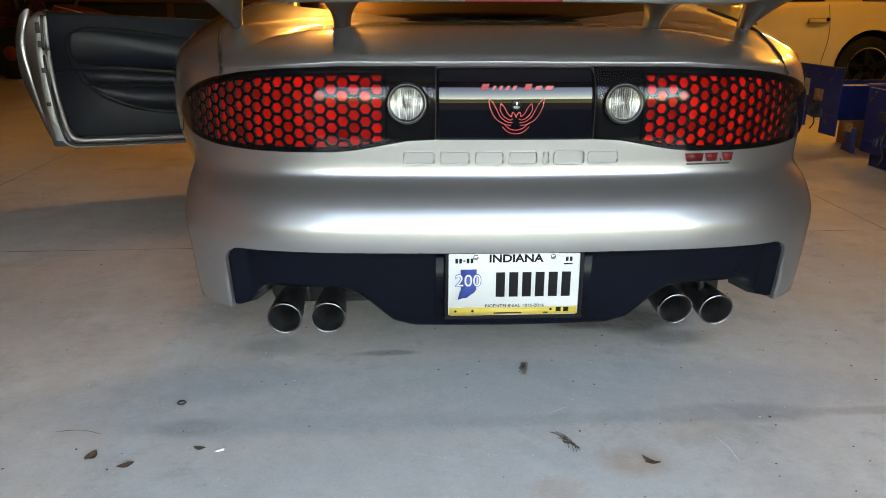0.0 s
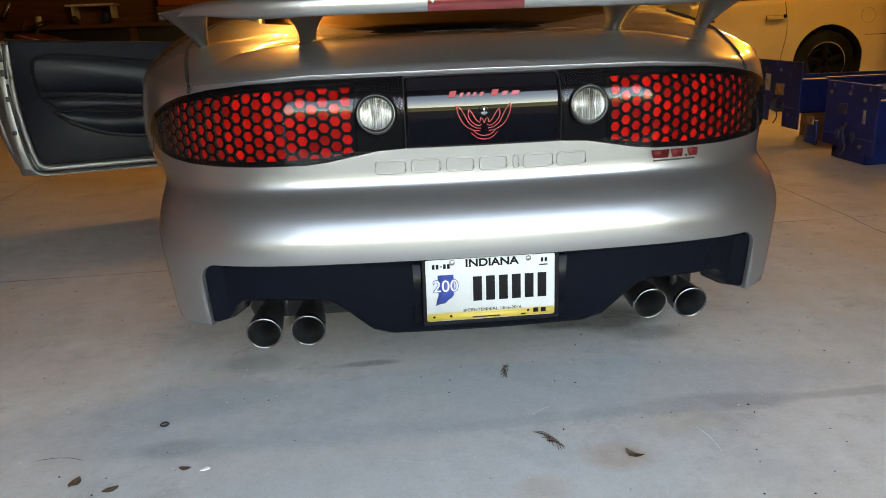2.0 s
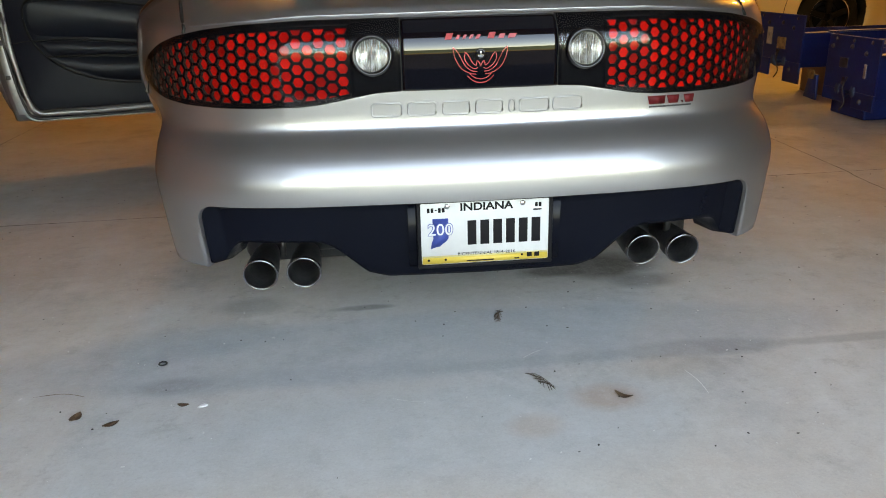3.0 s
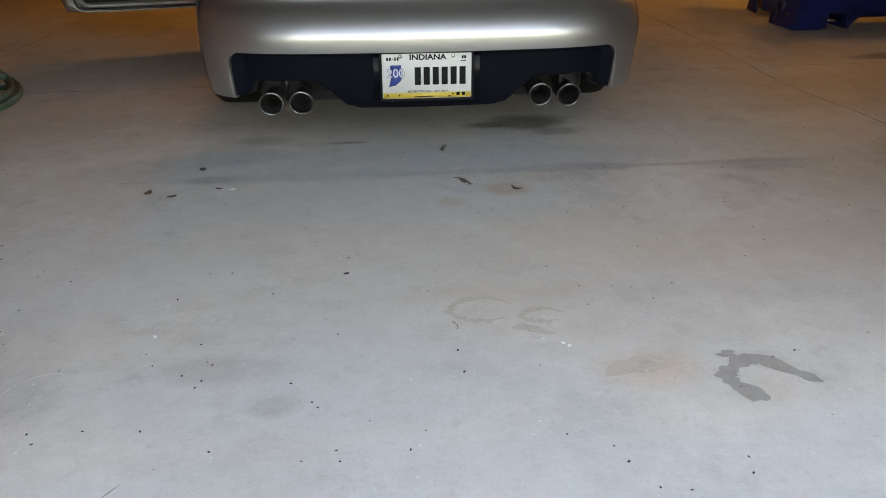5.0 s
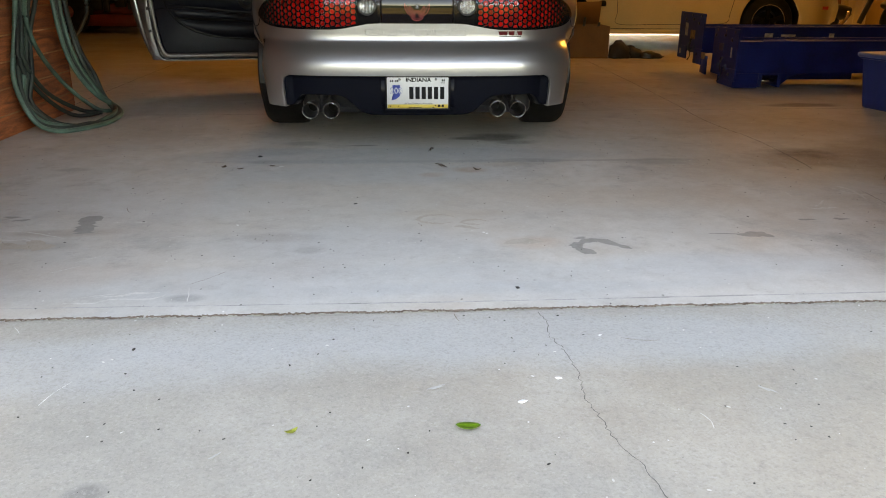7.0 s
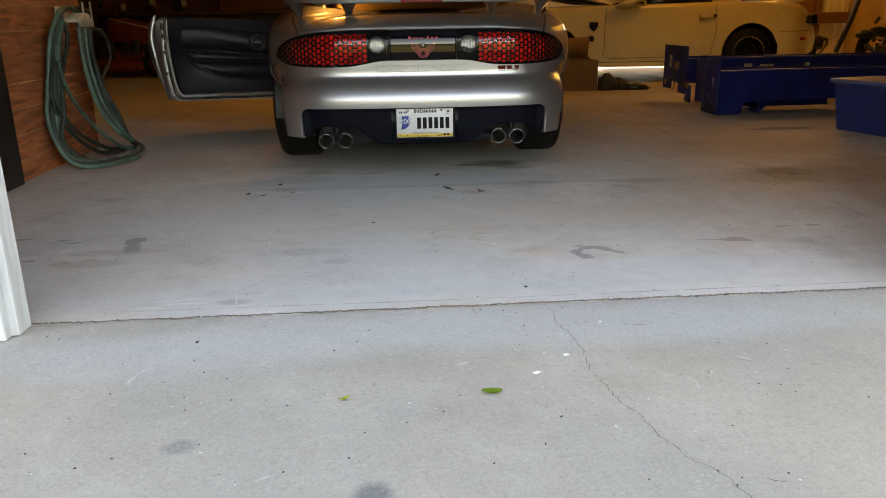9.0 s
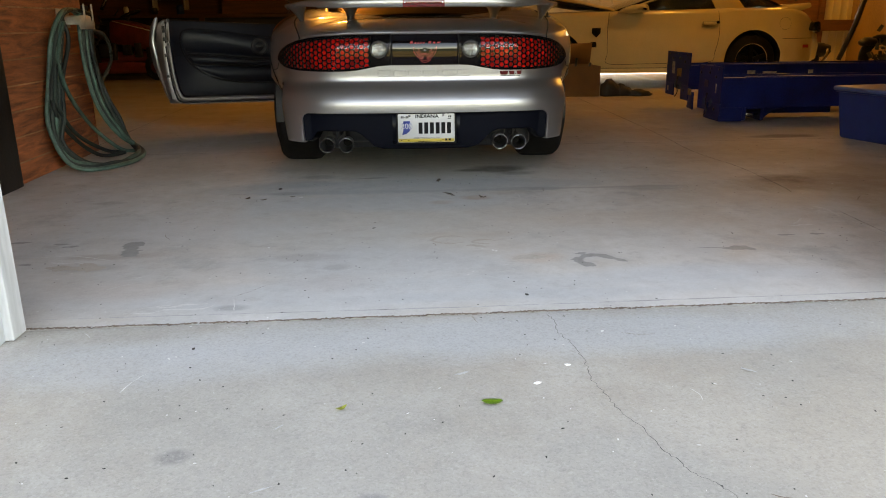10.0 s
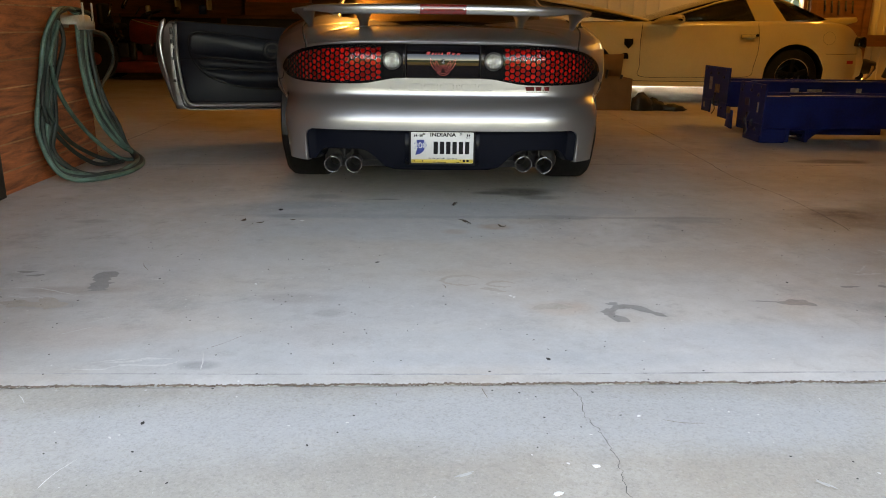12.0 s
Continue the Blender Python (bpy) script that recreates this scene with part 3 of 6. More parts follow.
# reversing lamps
REFLECTOR = material("lamp_reflector", (.44, .435, .40), .22, 1.0, 0, .12, 60, 240, .4)
for side in (1, -1):
    c = skin_at(side * arc_of(.242), .744)
    m = Matrix.Translation(c) @ pose(0, 0, 0, -8, 0, side * 3)
    ring = part("bezel", lathe([(.0362, -.003), (.0372, -.011), (.040, -.014), (.044, -.013), (.0475, -.007), (.049, .006)]), BLACKGLOSS, lamps[side], "black lamp bezel")
    ring.matrix_local = m
    bowl = part("reflector", lathe([(.0, -.0065), (.005, -.006), (.008, -.0040), (.016, -.0042), (.027, -.0055), (.0365, -.0095)]), REFLECTOR, lamps[side], "chrome reflector bowl")
    bowl.matrix_local = m
    lens = part("clear_lens", thick(lathe([(.0365, -.0105), (.034, -.0125), (.022, -.0155), (.001, -.0165)]), .0015), CLEAR, lamps[side], "clear ribbed lens")
    lens.matrix_local = m
    lens.visible_shadow = False
    for k in range(-6, 7):
        h = math.sqrt(.0345 ** 2 - (k * .0052) ** 2)
        rib = part("lens_rib", tube([(k * .0052, -.0095, -h), (k * .0052, -.0062, 0), (k * .0052, -.0095, h)], .0017, 6), REFLECTOR if k % 3 else CHROME, lamps[side])
        rib.matrix_local = m

# lock and emblem on the middle panel
c = skin_at(0, .742)
lock = part("lock", lathe([(0, -.006), (.006, -.006), (.008, -.007), (.011, -.007), (.012, -.002), (.012, .004)], 24), BLACKGLOSS, middle, "black keyed boot lock")
lock.matrix_local = Matrix.Translation(c)
part("key_slot", bx(-.0014, .0014, -.0072, -.0058, -.006, .006, bevel=.0004), STEEL, lock)


def ribbon(pts, w, lift=.0042):
    """A printed line on the tail panel through points (s, z)."""
    pts = spline(pts, 5)
    rows = []
    for i, p in enumerate(pts):
        a, b = pts[max(i - 1, 0)], pts[min(i + 1, len(pts) - 1)]
        dx, dz = b[0] - a[0], b[1] - a[1]
        k = math.hypot(dx, dz) or 1
        nx, nz = -dz / k * w / 2, dx / k * w / 2
        rows.append([skin_at(p[0] + nx, p[1] + nz, lift), skin_at(p[0] - nx, p[1] - nz, lift)])
    return sheet(rows)


for side in (1, -1):
    for line in ([(.062, .757), (.058, .735), (.045, .712), (.026, .700), (.010, .697)],
                 [(.062, .757), (.052, .747), (.044, .733), (.034, .715), (.020, .705), (.008, .703)],
                 [(.034, .746), (.036, .732), (.028, .718), (.014, .709), (.006, .712)],
                 [(.034, .746), (.026, .736), (.018, .722), (.010, .716)],
                 [(.010, .716), (.008, .726), (.003, .722), (.0, .714)],
                 [(.030, .694), (.022, .686), (.012, .680), (.0, .678)],
                 [(.026, .700), (.018, .692), (.010, .688), (.0, .686)]):
        part("emblem_line", ribbon([(side * a, b) for a, b in line], .0019), REDPRINT, middle)
# script reduced to slanted bars
for k, (a, b) in enumerate(((-.080, -.060), (-.056, -.044), (-.041, -.029), (-.026, -.014), (-.011, .002), (.016, .036), (.040, .058), (.062, .084))):
    h = .013 if k in (0, 5) else .009
    rows = [[skin_at(a, .774, .0042), skin_at(a + .005, .774 + h, .0042)], [skin_at(b - .005, .774, .0042), skin_at(b, .774 + h, .0042)]]
    part("script_bar", sheet(rows), REDPRINT, middle)


def on_deck(side, x, y):
    """The deck's point above (x, y), by a ray from above."""
    ok, p, _, _ = deck_ob.ray_cast((side * x, y, 2), (0, 0, -1))
    return (side * x, y, p.z if ok else top_edge(IG) + .004)


# cut lines of the hatch, and its bright rear lip
IG = min(range(NP), key=lambda i: abs(PLAN[i][0] - .672) + (PLAN[i][1] > 1))
for side in (1, -1):
    pts = [on_deck(side, x, y) for x, y in spline([(.684, .236), (.692, .275), (.706, .34), (.722, .43), (.732, .53), (.728, .66), (.712, .80)], 5)]
    pts = [tuple(skin_at(side * arc_of(x), z, .0006)) for x, z in ((.677, .797), (.679, .806))] + pts
    part("hatch_gap", tube([(a, b, c + .0012) for a, b, c in pts], .0044, 6), GAP, car)
lip = [skin(i, top_edge(i) - .001, .0015, -1) for i in range(IG, 0, -1)] + [skin(i, top_edge(i) - .001, .0015) for i in range(0, IG + 1)]
part("hatch_lip", tube(lip, .0028, 6), SILVER, car)

# raised plain bars in place of the moulded name, and the badge
LET = [(-.250, -.182), (-.167, -.103), (-.087, -.026), (-.011, .051), (.067, .079), (.091, .160), (.171, .239)]
for a, b in LET:
    bm = bmesh.new()
    h0, h1, r = .608, .637, .004
    loop = [(a, h0 + r), (a, h1 - r), (a + r, h1), (b - r, h1), (b, h1 - r), (b, h0 + r), (b - r, h0), (a + r, h0)]
    pts = [skin_at(x, z, .0004) for x, z in loop]
    part("moulded_letter_block", tube(pts + pts[:2], .0022, 8), SILVER, car)
BADGERED = material("badge_red", (0.14, 0.010, 0.012), 0.45, 0, 0, 0.2, 20, 200, 0, spec=0.2)
badge = part("badge", sheet([[skin_at(s, z, .003) for z in (.601, .605)] for s in np.linspace(.405, .515, 8)]), SOOT, car, "small red and black badge")
for a, b, z0, z1 in ((.400, .446, .609, .628), (.450, .482, .609, .628), (.486, .491, .609, .614), (.494, .522, .609, .628)):
    rows = [[skin_at(a, z1, .0035), skin_at(b, z1, .0035)], [skin_at(a + .006, z0, .0035), skin_at(b - .002, z0, .0035)]]
    part("badge_bar", thick(sheet(rows), .002), BADGERED, badge)

# black valance with cut-outs for the tail pipes
def val_low(x):
    return lerp(abs(x), [0, .24, .29, .345, .38, .41, .59, .615, .63, .66], [.221, .222, .236, .285, .312, .320, .320, .300, .268, .264])


rows = []
for s in np.linspace(-CUT - .002, CUT + .002, 96):
    x = math.copysign(lerp(abs(s), ARC, [p[0] for p in PLAN]), s) * 1.045
    a, b = val_low(x), .424
    rec = -.034 if abs(x) < .645 else -.012
    col = [skin_at(s, a + .006, -.12), skin_at(s, a, -.06), skin_at(s, a + .004, rec - .002)]
    col += [skin_at(s, a + (b - .010 - a) * t, rec) for t in np.linspace(.05, 1, 10)]
    col += [skin_at(s, b - .004, rec + .004), skin_at(s, b + .003, rec - .004), skin_at(s, b + .003, -.10)]
    rows.append(col)
part("valance", sheet(rows), VALANCE, car, "satin black lower valance")
for side in (1, -1):
    rows = [[skin_at(side * arc_of(x), z, -.034 + e) for z, e in ((.252, 0), (.256, .010), (.404, .010), (.410, 0))] for x in np.linspace(.160, .178, 4)]
    part("plate_light_housing", sheet(rows), VALANCE, car)

# number plate
corner = [(cx + .008 * math.cos(radians(a0 + 18 * k)), cz + .008 * math.sin(radians(a0 + 18 * k)))
          for cx, cz, a0 in ((.1444, .270, -90), (.1444, .4064, 0), (-.1444, .4064, 90), (-.1444, .270, 180)) for k in range(6)]
plate = part("plate", prism(corner, .002, .0006), PLATEWHITE, car, "white and yellow number plate in a black frame")
plate.data.transform(Matrix.Translation((0, -.001, 0)))
plate.location = (0, -.015, .001)
for a in ((-.160, .160, .254, .2625), (-.160, .160, .414, .420), (-.160, -.1515, .2625, .414), (.1515, .160, .2625, .414)):
    part("plate_frame", bx(a[0], a[1], -.006, .006, a[2], a[3], bevel=.002), INK, plate)
YEL = material("plate_yellow", (0.56, 0.40, 0.07), 0.45, 0, 0, 0.05, 9, 90, 0)
PALEYEL = material("plate_pale_yellow", (0.54, 0.47, 0.25), 0.45, 0, 0, 0.05, 9, 90, 0)
NAVY = material("plate_navy", (0.02, 0.05, 0.24), 0.45, 0, 0, 0.05, 9, 90, 0)
part("plate_band", bx(-.150, .150, -.0021, -.0011, .264, .2795), YEL, plate)
part("plate_fade", bx(-.150, .150, -.0020, -.0011, .2795, .2835), PALEYEL, plate)
FACE = lambda x, z: pose(x, -.0016, z, 90, 0, 0)
words("plate_letter", "INDIANA", .0255, INK, plate, FACE(.003, .4005), 1.18, bold=.0008)
words("plate_letter", "200", .040, NAVY, plate, pose(-.106, -.0031, .348, 90, 0, 0), 1.0, bold=.0014)
words("plate_letter", "BICENTENNIAL 1816-2016", .0105, INK, plate, FACE(.003, .2855), 1.15)
words("plate_letter", "200", .040, PLATEWHITE, plate, pose(-.106, -.0034, .348, 90, 0, 0), 1.0)
bm = prism([(-.124, .376), (-.087, .376), (-.087, .327), (-.093, .319), (-.101, .314), (-.108, .307), (-.117, .306), (-.130, .302), (-.127, .316), (-.123, .328)], .0005)
part("plate_map", bm, NAVY, plate).location = (0, -.0026, 0)
for k in range(6):
    x = -.042 + k * .0305
    part("plate_bar", bx(x, x + .021, -.0024, -.0011, .308, .368, bevel=.0003), INK, plate)
for x0, x1, z0, z1 in ((-.136, -.130, .391, .402), (-.127, -.121, .391, .402), (-.118, -.113, .3955, .3975), (-.110, -.104, .391, .402), (-.101, -.095, .391, .402), (.118, .124, .394, .404), (.127, .133, .394, .404), (.100, .112, .270, .281), (.118, .130, .270, .281), (-.045, .02, .2665, .2695), (.07, .082, .2665, .2695), (.114, .134, .386, .3885)):
    part("plate_bar", bx(x0, x1, -.0026, -.0011, z0, z1), INK, plate)
for x, z in ((-.089, .404), (.089, .404)):
    part("plate_screw", lathe([(0, -.003), (.005, -.003), (.0065, -.001)], 12), STEEL, plate).location = (x, 0, z)
for x, z in ((-.135, .2735), (-.095, .2735), (.088, .276)):
    part("plate_dot", lathe([(0, -.0028), (.003, -.0028), (.003, -.001)], 10), INK, plate).location = (x, 0, z)

# twin tail pipes each side
tip_prof = [(.020, .30), (.020, .20), (.030, .17), (.036, .12), (.041, .05), (.0425, .004), (.0425, 0), (.0405, -.001), (.038, .003), (.034, .05), (.032, .12)]
for x, z in ((-.536, .246), (-.433, .246), (.403, .254), (.505, .250)):
    t = part("tail_pipe", lathe(tip_prof, 36), SOOT, car, "dark steel tail pipe")
    shear = Matrix.Identity(4)
    shear[1][2] = -.22
    t.matrix_local = pose(x, .026, z) @ Matrix.Scale(.96, 4)
    for me in (t.data,):
        me.transform(shear)
    rim = part("rim", lathe([(.0402, .003), (.0408, -.0015), (.0425, -.002), (.0434, .001), (.0434, .010)], 36), STEEL, t, "bright steel rim")
    rim.data.transform(shear)
    inner = part("inner_pipe", lathe([(.026, .16), (.029, .10), (.034, .05), (.0385, .004)], 36), SOOT, t)
    # black disc that stands for the darkness deep in the pipe
    core = part("pipe_shade", lathe([(.0, .15), (.027, .15)], 36), GAP, t)
    core.data.transform(shear)
    inner.data.transform(shear)
for side in (1, -1):
    part("muffler_pipe", tube([(side * .49, .20, .30), (side * .49, .45, .32), (side * .40, .8, .30), (side * .15, 1.2, .28)], .032, 12), SOOT, car)
    part("hanger_bracket", bx(side * .485 - .006, side * .485 + .006, .08, .10, .27, .33), SOOT, car)

# rear wing on four struts
def wing_section(x):
    a = abs(x) / .765
    y0 = .125 + .05 * a ** 2 + .20 * a ** 5
    h = .044 * (1 - .62 * smooth(a, .62, 1.0))
    zt = 1.004 - .010 * a ** 2 - .012 * smooth(a, .8, 1)
    ch = .175 * (1 - .45 * smooth(a, .75, 1.0))
    return [(x, y0 + .006, zt - h), (x, y0, zt - h * .75), (x, y0, zt - h * .25), (x, y0 + .005, zt), (x, y0 + ch * .4, zt + .006),
            (x, y0 + ch * .8, zt - .004), (x, y0 + ch, zt - .016), (x, y0 + ch * .9, zt - .026), (x, y0 + ch * .4, zt - h * .95)]


wing = part("rear_wing", sheet([wing_section(x) for x in np.linspace(-.765, .765, 61)], True), SILVER, car, "silver raised rear wing")
for x in (-.765, .765):
    sec = wing_section(x)
    bm = bmesh.new()
    bm.faces.new([bm.verts.new(p) for p in sec])
    part("wing_end", thick(bm, .001), SILVER, wing)
BRAKE = material("brake_lens", (0.20, 0.008, 0.010), 0.2, 0, 1.0, 0.2, 12, 200, 0.02)
part("brake_light", sheet([[(x, y - .003, z) for _, y, z in wing_section(x)[:4]] for x in np.linspace(-.111, .111, 12)]), BRAKE, wing, "red high brake light strip")
for x in (-.100, .100):
    part("screw", lathe([(0, -.002), (.004, -.001)], 10), STEEL, wing).location = (x, .122, .982)


def strut(cx, base_y, base_z, lean, back, w0, w1, l0, l1, top_z, flare):
    rows = []
    for t in np.linspace(0, 1, 14):
        w, ln = w0 + (w1 - w0) * t ** flare, l0 + (l1 - l0) * t
        c = Vector((cx + lean * t, base_y - back * t ** 1.4, base_z + (top_z - base_z) * t))
        rows.append([c + Vector((w * math.cos(2 * math.pi * j / 14), ln * math.sin(2 * math.pi * j / 14), 0)) for j in range(14)])
    return sheet(rows, True)


for side in (1, -1):
    part("wing_strut", strut(side * .404, .40, on_deck(side, .404, .40)[2] - .006, side * -.006, .12, .022, .064, .034, .075, .974, 2.6), SILVER, wing)
    part("wing_strut", strut(side * .686, .48, on_deck(side, .686, .48)[2] - .006, side * .016, .12, .014, .060, .03, .085, .980, 1.5), SILVER, wing)

# wheels
def wheel(name, parent, m, rim_mat):
    w = part(name, lathe([(.215, -.02), (.235, .0), (.30, .004), (.322, .03), (.327, .06), (.327, .21), (.322, .245), (.30, .27), (.22, .27)], 48, "x"), RUBBER, parent, "black low-profile tyre")
    w.matrix_local = m
    part("rim", lathe([(.0, .06), (.05, .05), (.06, .08), (.19, .10), (.205, .03), (.222, .005), (.228, .0), (.222, .26), (.0, .26)], 40, "x"), rim_mat, w)
    for k in range(5):
        a = 2 * math.pi * k / 5
        bm = bx(.012, .05, -.028, .028, .04, .205, bevel=.008)
        sp = part("spoke", bm, rim_mat, w)
        sp.matrix_local = Matrix.Rotation(a, 4, "X")
    return w


for y in AXLES:
    wheel("wheel", car, pose(.922, y, .327, 0, 0, 180), STEEL)
    wheel("wheel", car, pose(-.922, y, .327), STEEL)
    for side in (1, -1):
        rows = [[(side * x, y + .372 * math.cos(a), .33 + .372 * math.sin(a)) for x in (.60, .905)] for a in np.linspace(-.1, math.pi + .1, 20)]
        part("wheel_arch_liner", sheet(rows), DARK, car)
part("underbody", bx(-.60, .60, .22, 4.5, .20, .34, bevel=.03), DARK, car)
part("fuel_tank", bx(-.45, .45, .16, .75, .24, .42, bevel=.04), DARK, car)
part("rear_axle", tube([(-.7, 1.09, .31), (.7, 1.09, .31)], .04, 10), DARK, car)

# roof and glass
GH = [(.50, .903, .52, .60), (.80, .985, .56, .665), (1.15, 1.085, .57, .70), (1.5, 1.185, .56, .715), (1.8, 1.255, .55, .72), (2.1, 1.285, .545, .725),
      (2.45, 1.285, .545, .73), (2.75, 1.205, .57, .735), (3.05, 1.095, .60, .735), (3.4, .985, .64, .72)]


def house_row(y):
    z = lerp(y, [g[0] for g in GH], [g[1] for g in GH])
    w = lerp(y, [g[0] for g in GH], [g[2] for g in GH])
    return [(x * w, y, z + .03 * (1 - x * x) - .02) for x in np.linspace(-1, 1, 15)]


part("hatch_glass", thick(sheet([house_row(y) for y in np.linspace(.50, 1.78, 16)]), .005), TINT, car, "dark tinted hatch glass")
part("roof", thick(sheet([house_row(y) for y in np.linspace(1.78, 2.45, 10)]), .02), SILVER, car)
part("windscreen", thick(sheet([house_row(y) for y in np.linspace(2.45, 3.4, 12)]), .005), TINT, car)
for side in (1, -1):
    rows = []
    for y in np.linspace(1.45, 3.35, 14):
        z = lerp(y, [g[0] for g in GH], [g[1] for g in GH])
        w, wb = lerp(y, [g[0] for g in GH], [g[2] for g in GH]), lerp(y, [g[0] for g in GH], [g[3] for g in GH])
        rows.append([(side * (wb + (w - wb) * t ** 1.3), y, .955 + (z - .02 - .955) * t) for t in np.linspace(0, 1, 6)])
    if side == 1:
        part("side_window", thick(sheet(rows), .005), TINT, car)
    rows = []
    for y in np.linspace(.50, 1.47, 10):
        z = lerp(y, [g[0] for g in GH], [g[1] for g in GH])
        w, wb = lerp(y, [g[0] for g in GH], [g[2] for g in GH]), lerp(y, [g[0] for g in GH], [g[3] for g in GH])
        b = lerp(y, [.5, 1.2], [.90, .95])
        rows.append([(side * (wb + (w - wb) * t ** 1.3), y, b + (max(z - .02, b) - b) * t) for t in np.linspace(0, 1, 6)])
    part("rear_pillar", thick(sheet(rows), .01), SILVER, car)
part("seat_back", bx(-.58, -.10, 1.75, 1.90, .45, 1.10, bevel=.04), LEATHER, car)
part("seat_back", bx(.10, .58, 1.75, 1.90, .45, 1.10, bevel=.04), LEATHER, car)
part("dashboard", bx(-.66, .66, 2.75, 3.1, .70, .93, bevel=.04), LEATHER, car)
part("aerial_base", lathe([(.0, .03), (.006, .028), (.008, .01), (.016, .006), (.018, 0)], 12, "z"), DARK, car).location = (.742, .55, .905)

# open driver door: local x from its free edge to the hinge, y into the door, z up
door = part("driver_door", prism([(.02, .235), (1.20, .215), (1.20, .80), (.9, .835), (.03, .885), (-.022, .84), (-.038, .70), (-.030, .55), (-.005, .40)], .09, bevel=.012),
            SILVER, car, "open silver door with navy vinyl trim")
ang = math.degrees(math.atan2(2.60 - 2.20, 1.985 - .885))
DW = pose(-2.005, 2.20, .035, 0, 0, ang)
door.matrix_local = car.matrix_basis.inverted() @ DW


def on_door(name, bm, mat, label=""):
    return part(name, bm, mat, door, label)


on_door("outer_skin", prism(spline([(.04, .225), (.0, .30), (-.035, .42), (-.075, .56), (-.085, .70), (-.065, .82), (-.03, .89), (.0, .89), (-.02, .80), (-.03, .70), (-.02, .56), (.0, .42)], 4), .03, .006), SILVER).location = (0, .04, 0)
on_door("shut_face", prism([(.035, .27), (.10, .262), (.062, .36), (.048, .50), (.045, .70), (.062, .85), (.028, .85), (.005, .70), (.008, .5), (.02, .38)], .02, .003), LITSILVER).location = (0, -.012, 0)
for z, h in ((.72, .03), (.60, .025), (.44, .02), (.785, .05)):
    on_door("latch", bx(.016, .036, -.018, -.008, z, z + h, bevel=.003), DARK)
trim = on_door("trim_panel", prism([(.13, .285), (1.18, .27), (1.18, .80), (.9, .84), (.07, .885), (.068, .70), (.08, .50), (.10, .34)], .05, .014), LEATHER, "navy vinyl door trim")
trim.location = (0, -.045, 0)
seal = [(.07, .89), (.055, .70), (.066, .50), (.088, .34), (.125, .272), (.25, .262), (.7, .256), (1.18, .25)]
on_door("door_seal", tube([(a, -.012, b) for a, b in spline(seal, 6)], .010, 8), LITSILVER)
on_door("door_flange", tube([(a - .032, -.004, b - .030) for a, b in spline(seal, 6)], .007, 8), LITSILVER)
on_door("rubber_seal", tube([(a - .02, -.008, b - .022) for a, b in spline(seal, 6)], .008, 8), DARK)


def cushion(name, outline, d, mat, label=""):
    o = on_door(name, prism(outline, d, d * .42), mat, label)
    o.location = (0, -.045 - d * .8, 0)
    return o


# padded insert, armrest roll and map pocket, with the dark grooves between them
GROOVE = spline([(1.18, .700), (.95, .728), (.70, .757), (.55, .779), (.37, .802), (.25, .811), (.195, .806), (.16, .791), (.144, .76), (.140, .70), (.160, .615), (.208, .540), (.29, .472), (.41, .421), (.51, .399), (.61, .386), (.9, .372), (1.18, .365)], 5)
on_door("trim_groove", tube([(a, -.047, b) for a, b in GROOVE], .0062, 6), GAP)
on_door("trim_groove", tube([(a, -.058, b) for a, b in spline([(.166, .612), (.28, .619), (.43, .606), (.605, .586), (.9, .56), (1.18, .54)], 5)], .005, 6), GAP)
on_door("trim_groove", tube([(a, -.058, b) for a, b in spline([(.212, .540), (.32, .537), (.42, .533), (.60, .521), (.9, .505), (1.18, .49)], 5)], .005, 6), GAP)
on_door("trim_crease", tube([(a, -.046, b) for a, b in spline([(.07, .604), (.11, .612), (.155, .615)], 4)], .003, 5), GAP)
cushion("upper_insert", spline([(.178, .640), (.156, .70), (.158, .755), (.172, .783), (.20, .795), (.25, .799), (.37, .790), (.55, .767), (.70, .745), (.95, .716), (1.17, .69), (1.17, .555), (.9, .574), (.605, .600), (.43, .620), (.28, .632)], 3), .011, LEATHER)
cushion("armrest", spline([(.185, .605), (.28, .611), (.43, .598), (.605, .578), (.9, .552), (1.17, .53), (1.17, .50), (.9, .513), (.60, .529), (.42, .541), (.32, .545), (.225, .550)], 3), .032, LEATHER)
cushion("map_pocket", spline([(.232, .532), (.32, .529), (.42, .525), (.60, .513), (.9, .497), (1.17, .482), (1.17, .376), (.9, .383), (.61, .397), (.51, .410), (.41, .432), (.30, .482)], 3), .007, LEATHER)
cup = on_door("handle_cup", lathe([(.036, .01), (.05, -.006), (.062, -.006), (.068, .004), (.068, .02)], 28), SOOT, "dark metal door handle surround")
cup.location = (.752, -.068, .668)
on_door("pull_handle", bx(.72, .785, -.082, -.068, .655, .682, bevel=.006), SOOT)
on_door("sill_strip", prism([(.06, .862), (.9, .812), (1.18, .78), (1.18, .80), (.9, .836), (.06, .888)], .11, .004), DARK).location = (0, -.03, 0)


# seam between quarter panel and bumper cover, from the lamp's tip forward
for side in (1, -1):
    pts = [skin_at(side * s, z, .0004) for s, z in ((.925, .672), (.955, .650), (.985, .636), (1.06, .628), (1.15, .62), (1.20, .56), (1.27, .45))]
    part("bumper_seam", tube(spline([tuple(q) for q in pts], 4), .0022, 5), GAP, car)


# ---- garage ----
def structure(name, bm, mat, label, m=GAR, smooth=False):
    ob = link(name, bm, mat, None, smooth)
    ob.matrix_world = m
    return tagged(ob, label, name.split("_")[0], kind="structure")


